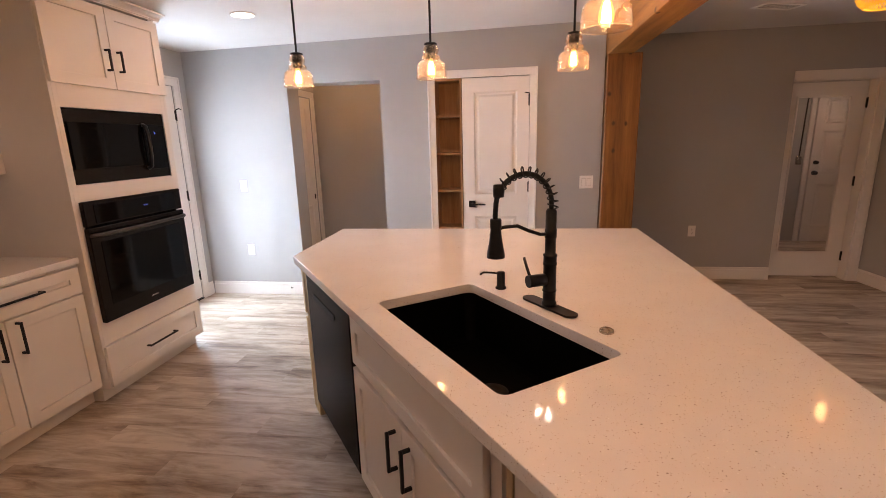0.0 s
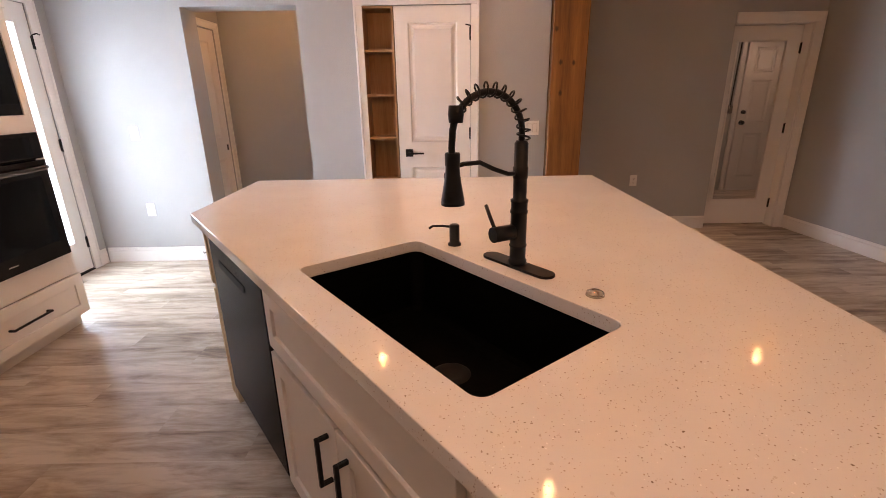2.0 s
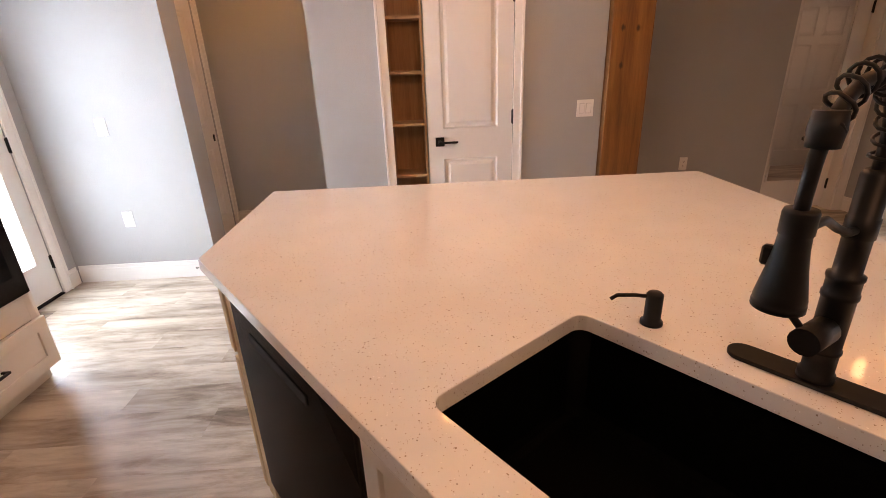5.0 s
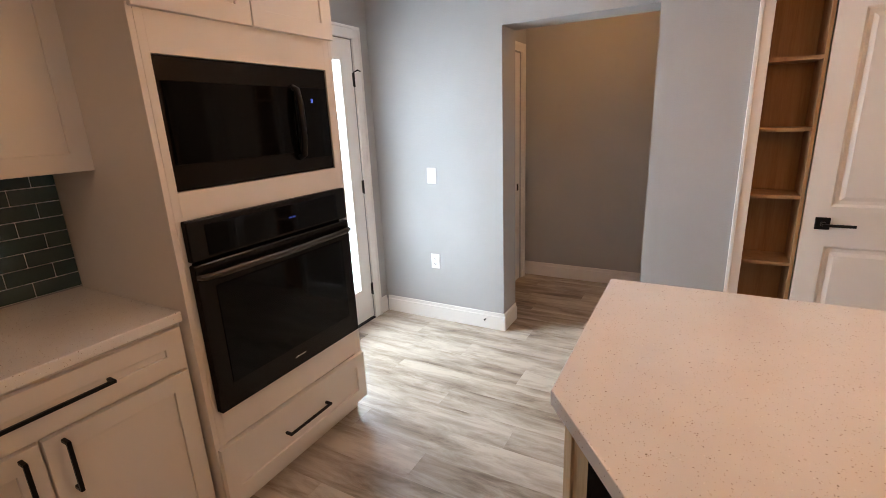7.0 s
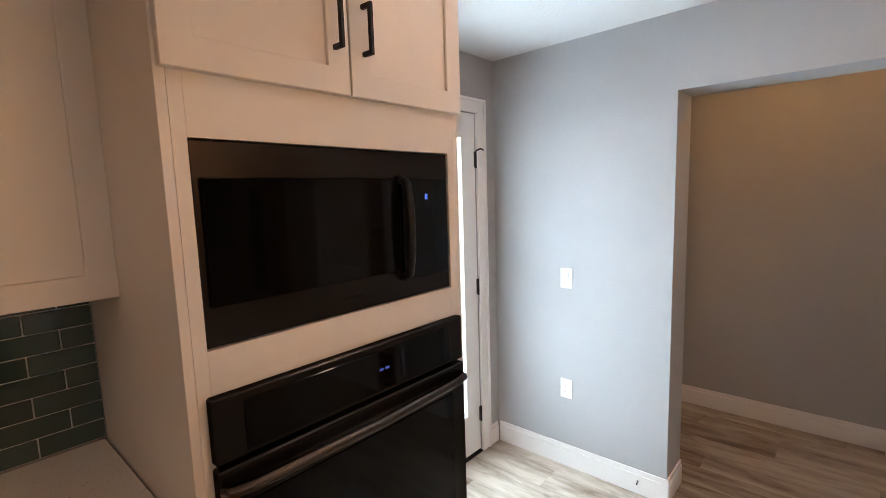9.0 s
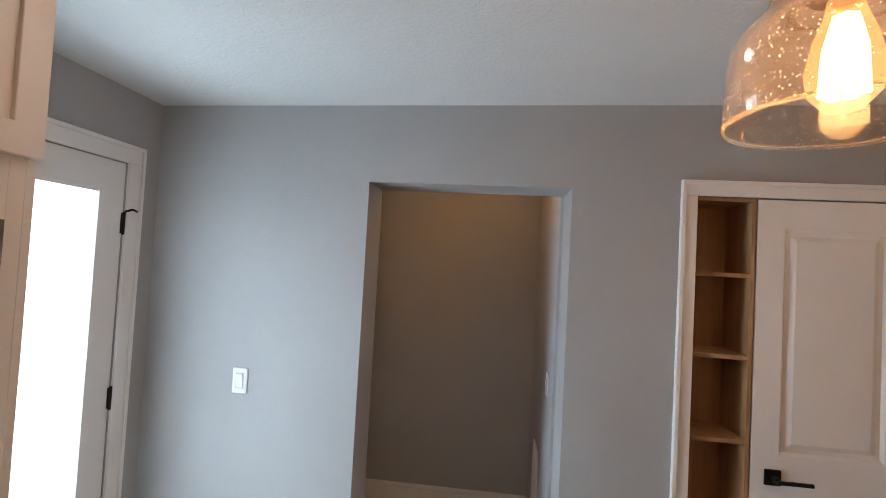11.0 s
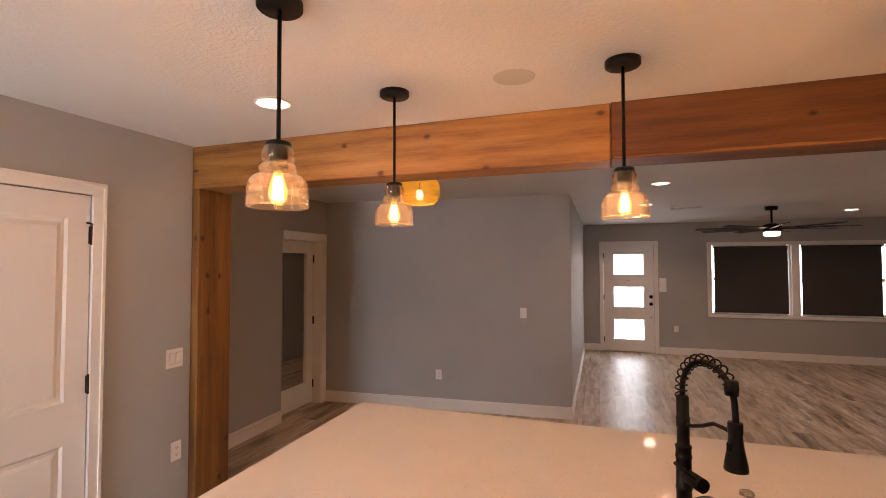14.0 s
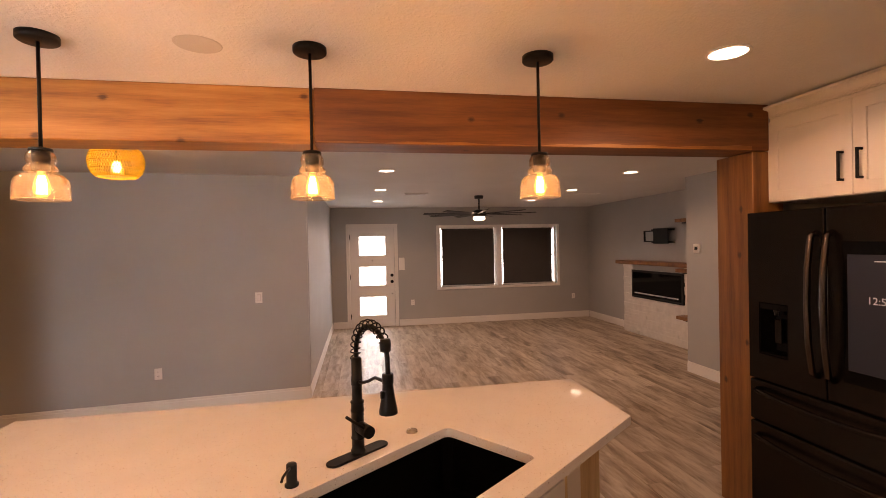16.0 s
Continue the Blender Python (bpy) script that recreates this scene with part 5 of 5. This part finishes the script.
TILEWHITE = surface("white_ledge_stone", (0.68, 0.66, 0.63), 0.75, vary=0.08, vscale=9, grain=0.25, gscale=60)
fp = thing("fireplace", pose(8.02, -2.62, 0, 0, 0, 180), "white stacked-stone fireplace with a black electric insert", "fireplace")
part("core", boxes((0.0, -0.155, 0.0, 2.60, -0.001, 1.245)), TILEWHITE, fp)
part("painted_band", boxes((0.299, -0.160, 1.152, 1.661, -0.156, 1.244)), WALL, fp, "grey painted band over the insert")
ins = part("insert", boxes((0.30, -0.20, 0.66, 1.66, -0.157, 1.15), bevel=0.004), BLACK, fp, "black electric fire insert")
part("insert_glass", boxes((0.34, -0.204, 0.70, 1.62, -0.2005, 1.11)), GLOSS, ins)
part("ember_bed", boxes((0.40, -0.207, 0.735, 1.56, -0.2045, 0.755)), surface("crystal_embers", (0.5, 0.5, 0.52), 0.3, vary=0.4, vscale=60), ins)
part("mantel", boxes((-0.12, -0.27, 1.247, 2.60, -0.001, 1.31), bevel=0.008), CEDAR_POST, fp, "rough cedar mantel shelf")
for row in range(21):
    z0, x = row * 0.0592, 0.0
    while x < 2.58:
        w = random.uniform(0.22, 0.52)
        x1 = min(2.60, x + w)
        if 2.60 - x1 < 0.1:
            x1 = 2.60
        spans = [(x, x1)]
        if z0 + 0.0577 > 0.655:
            spans = [(a, b) for a, b in ((x, min(x1, 0.298)), (max(x, 1.662), x1)) if b - a > 0.02]
        for a, b in spans:
            part("stone", boxes((a, -0.165 - random.uniform(0, 0.016), z0, b - 0.0015, -0.1555, z0 + 0.0577)), TILEWHITE, fp)
        x = x1
tv = thing("wall_tv_mount", pose(7.17, -2.62, 1.74, 0, 0, 180), "black steel swing-arm television mount without a screen", "mount")
part("wall_plate", boxes((-0.20, -0.03, -0.12, 0.38, -0.0005, -0.09), (-0.20, -0.03, 0.09, 0.38, -0.0005, 0.12), (0.02, -0.03, -0.0895, 0.10, -0.0005, 0.0895), bevel=0.002), BLACK, tv)
part("head_plate", boxes((-0.02, -0.12, -0.13, 0.36, -0.10, 0.13), bevel=0.003), BLACK, tv)
part("arm", boxes((-0.35, -0.08, -0.10, -0.33, -0.05, 0.10), (-0.329, -0.08, -0.10, 0.05, -0.06, -0.08), (-0.329, -0.08, 0.08, 0.05, -0.06, 0.10), (0.02, -0.099, -0.05, 0.06, -0.031, 0.05), bevel=0.002), BLACK, tv)
for z in (0.62, 1.24, 1.90):
    s = thing("corner_shelf", pose(5.281, -1.80, z, 0, 0, 0), "small rough cedar shelf on the corner", "shelf")
    part("board", boxes((0.0, -0.22, 0.0, 0.26, 0.12, 0.045), bevel=0.004), CEDAR_POST, s)
    part("bracket", boxes((0.0005, 0.03, -0.12, 0.012, 0.06, -0.001), (0.0125, 0.03, -0.02, 0.20, 0.06, -0.001), bevel=0.002), BLACK, s)


# ---- splashback tiles and floor planks ----
def slate_tile():
    m = bpy.data.materials.new("green_glass_tile")
    m.use_nodes = True
    nt, nd, lk, b = nodes_of(m)
    info = nd.new("ShaderNodeObjectInfo")
    lk.new(ramp(nt, info.outputs["Random"], [(0.0, (0.032, 0.060, 0.058)), (0.5, (0.042, 0.074, 0.071)), (1.0, (0.054, 0.088, 0.084))]), b.inputs["Base Color"])
    b.inputs["Roughness"].default_value = 0.06
    b.inputs["Coat Weight"].default_value = 0.15
    bump(nt, noise_node(nt, coords(nt), 22, 2), 0.22, 0.004, b)
    return m


TILE = slate_tile()
splash = tagged(new("wall_splashback"), "blue-green glass brick tile splashback with pale grout", "splashback", kind="structure")
part("grout", boxes((XW + 0.0005, 1.40, 0.921, XW + 0.006, 3.098, 1.392)), GROUT, splash)
TW, TH, GAP = 0.150, 0.0545, 0.004
tile_full = None
for row in range(8):
    z0 = 0.925 + row * (TH + GAP)
    y1 = 3.096 - (0.077 if row % 2 else 0.0)
    spans = [(3.096 - 0.073, 3.096)] if row % 2 else []
    while y1 > 1.42:
        spans.append((max(1.402, y1 - TW), y1))
        y1 -= TW + GAP
    for a, b in spans:
        full = abs(b - a - TW) < 1e-4
        if full and tile_full:
            o = new("tile", tile_full)
            o.parent = splash
        else:
            o = part("tile", boxes((0, 0, 0, 0.007, b - a, TH), bevel=0.0012), TILE, splash)
            tile_full = o.data if full else tile_full
        o.location = (XW + 0.0065, a, z0)

floor = tagged(new("floor"), "weathered grey-brown wood-look vinyl plank floor", "floor", kind="structure")
PW, PL = 0.182, 1.22
bm = boxes((0.0003, 0.0003, -0.0055, PL - 0.0003, PW - 0.0003, 0.0), bevel=0.0)
plank = part("plank", bm, FLOOR, floor).data
bpy.data.objects.remove(bpy.data.objects["plank"])
rest = bmesh.new()
count = 0
# laid areas: kitchen, hall, pantry, dining, entry, living room and back room
LAID = ((XW - 0.12, -0.75, 2.43, YN + 0.2), (-0.80, YN, 0.45, 6.52), (0.50, YN, 2.43, 6.0), (2.40, 0.0, XE + 0.10, 6.0),
        (2.40, -1.72, XE, 0.4), (5.20, -2.70, XF + 0.14, 3.08), (3.65, 5.98, 8.95, 7.95))
row, y = 0, -2.75
while y < 7.9:
    runs = []
    for a, b in sorted((r[0], r[2]) for r in LAID if r[1] < y + PW and r[3] > y):
        if runs and a <= runs[-1][1] + 0.001:
            runs[-1][1] = max(b, runs[-1][1])
        else:
            runs.append([a, b])
    x = XW - 0.1 - PL * ((row * 0.37) % 1.0)
    while x < XF:
        for a, b in runs:
            p, q = max(x, a), min(x + PL, b)
            if q - p < 0.01:
                continue
            if -2.9 < x < 2.6 and -0.8 < y < 5.5 and count < 290:
                if q - p > PL - 1e-6:
                    o = new("plank", plank)
                    o.parent = floor
                else:
                    o = part("plank", boxes((0.0003, 0.0003, -0.0055, q - p - 0.0003, PW - 0.0003, 0.0)), FLOOR, floor)
                o.location = (p, y, 0)
                count += 1
            else:
                box(rest, p + 0.0003, y + 0.0003, -0.0055, q - 0.0003, y + PW - 0.0003, 0.0)
        x += PL
    y += PW
    row += 1
tagged(part("planks", rest, FLOOR, floor), kind="stuff")
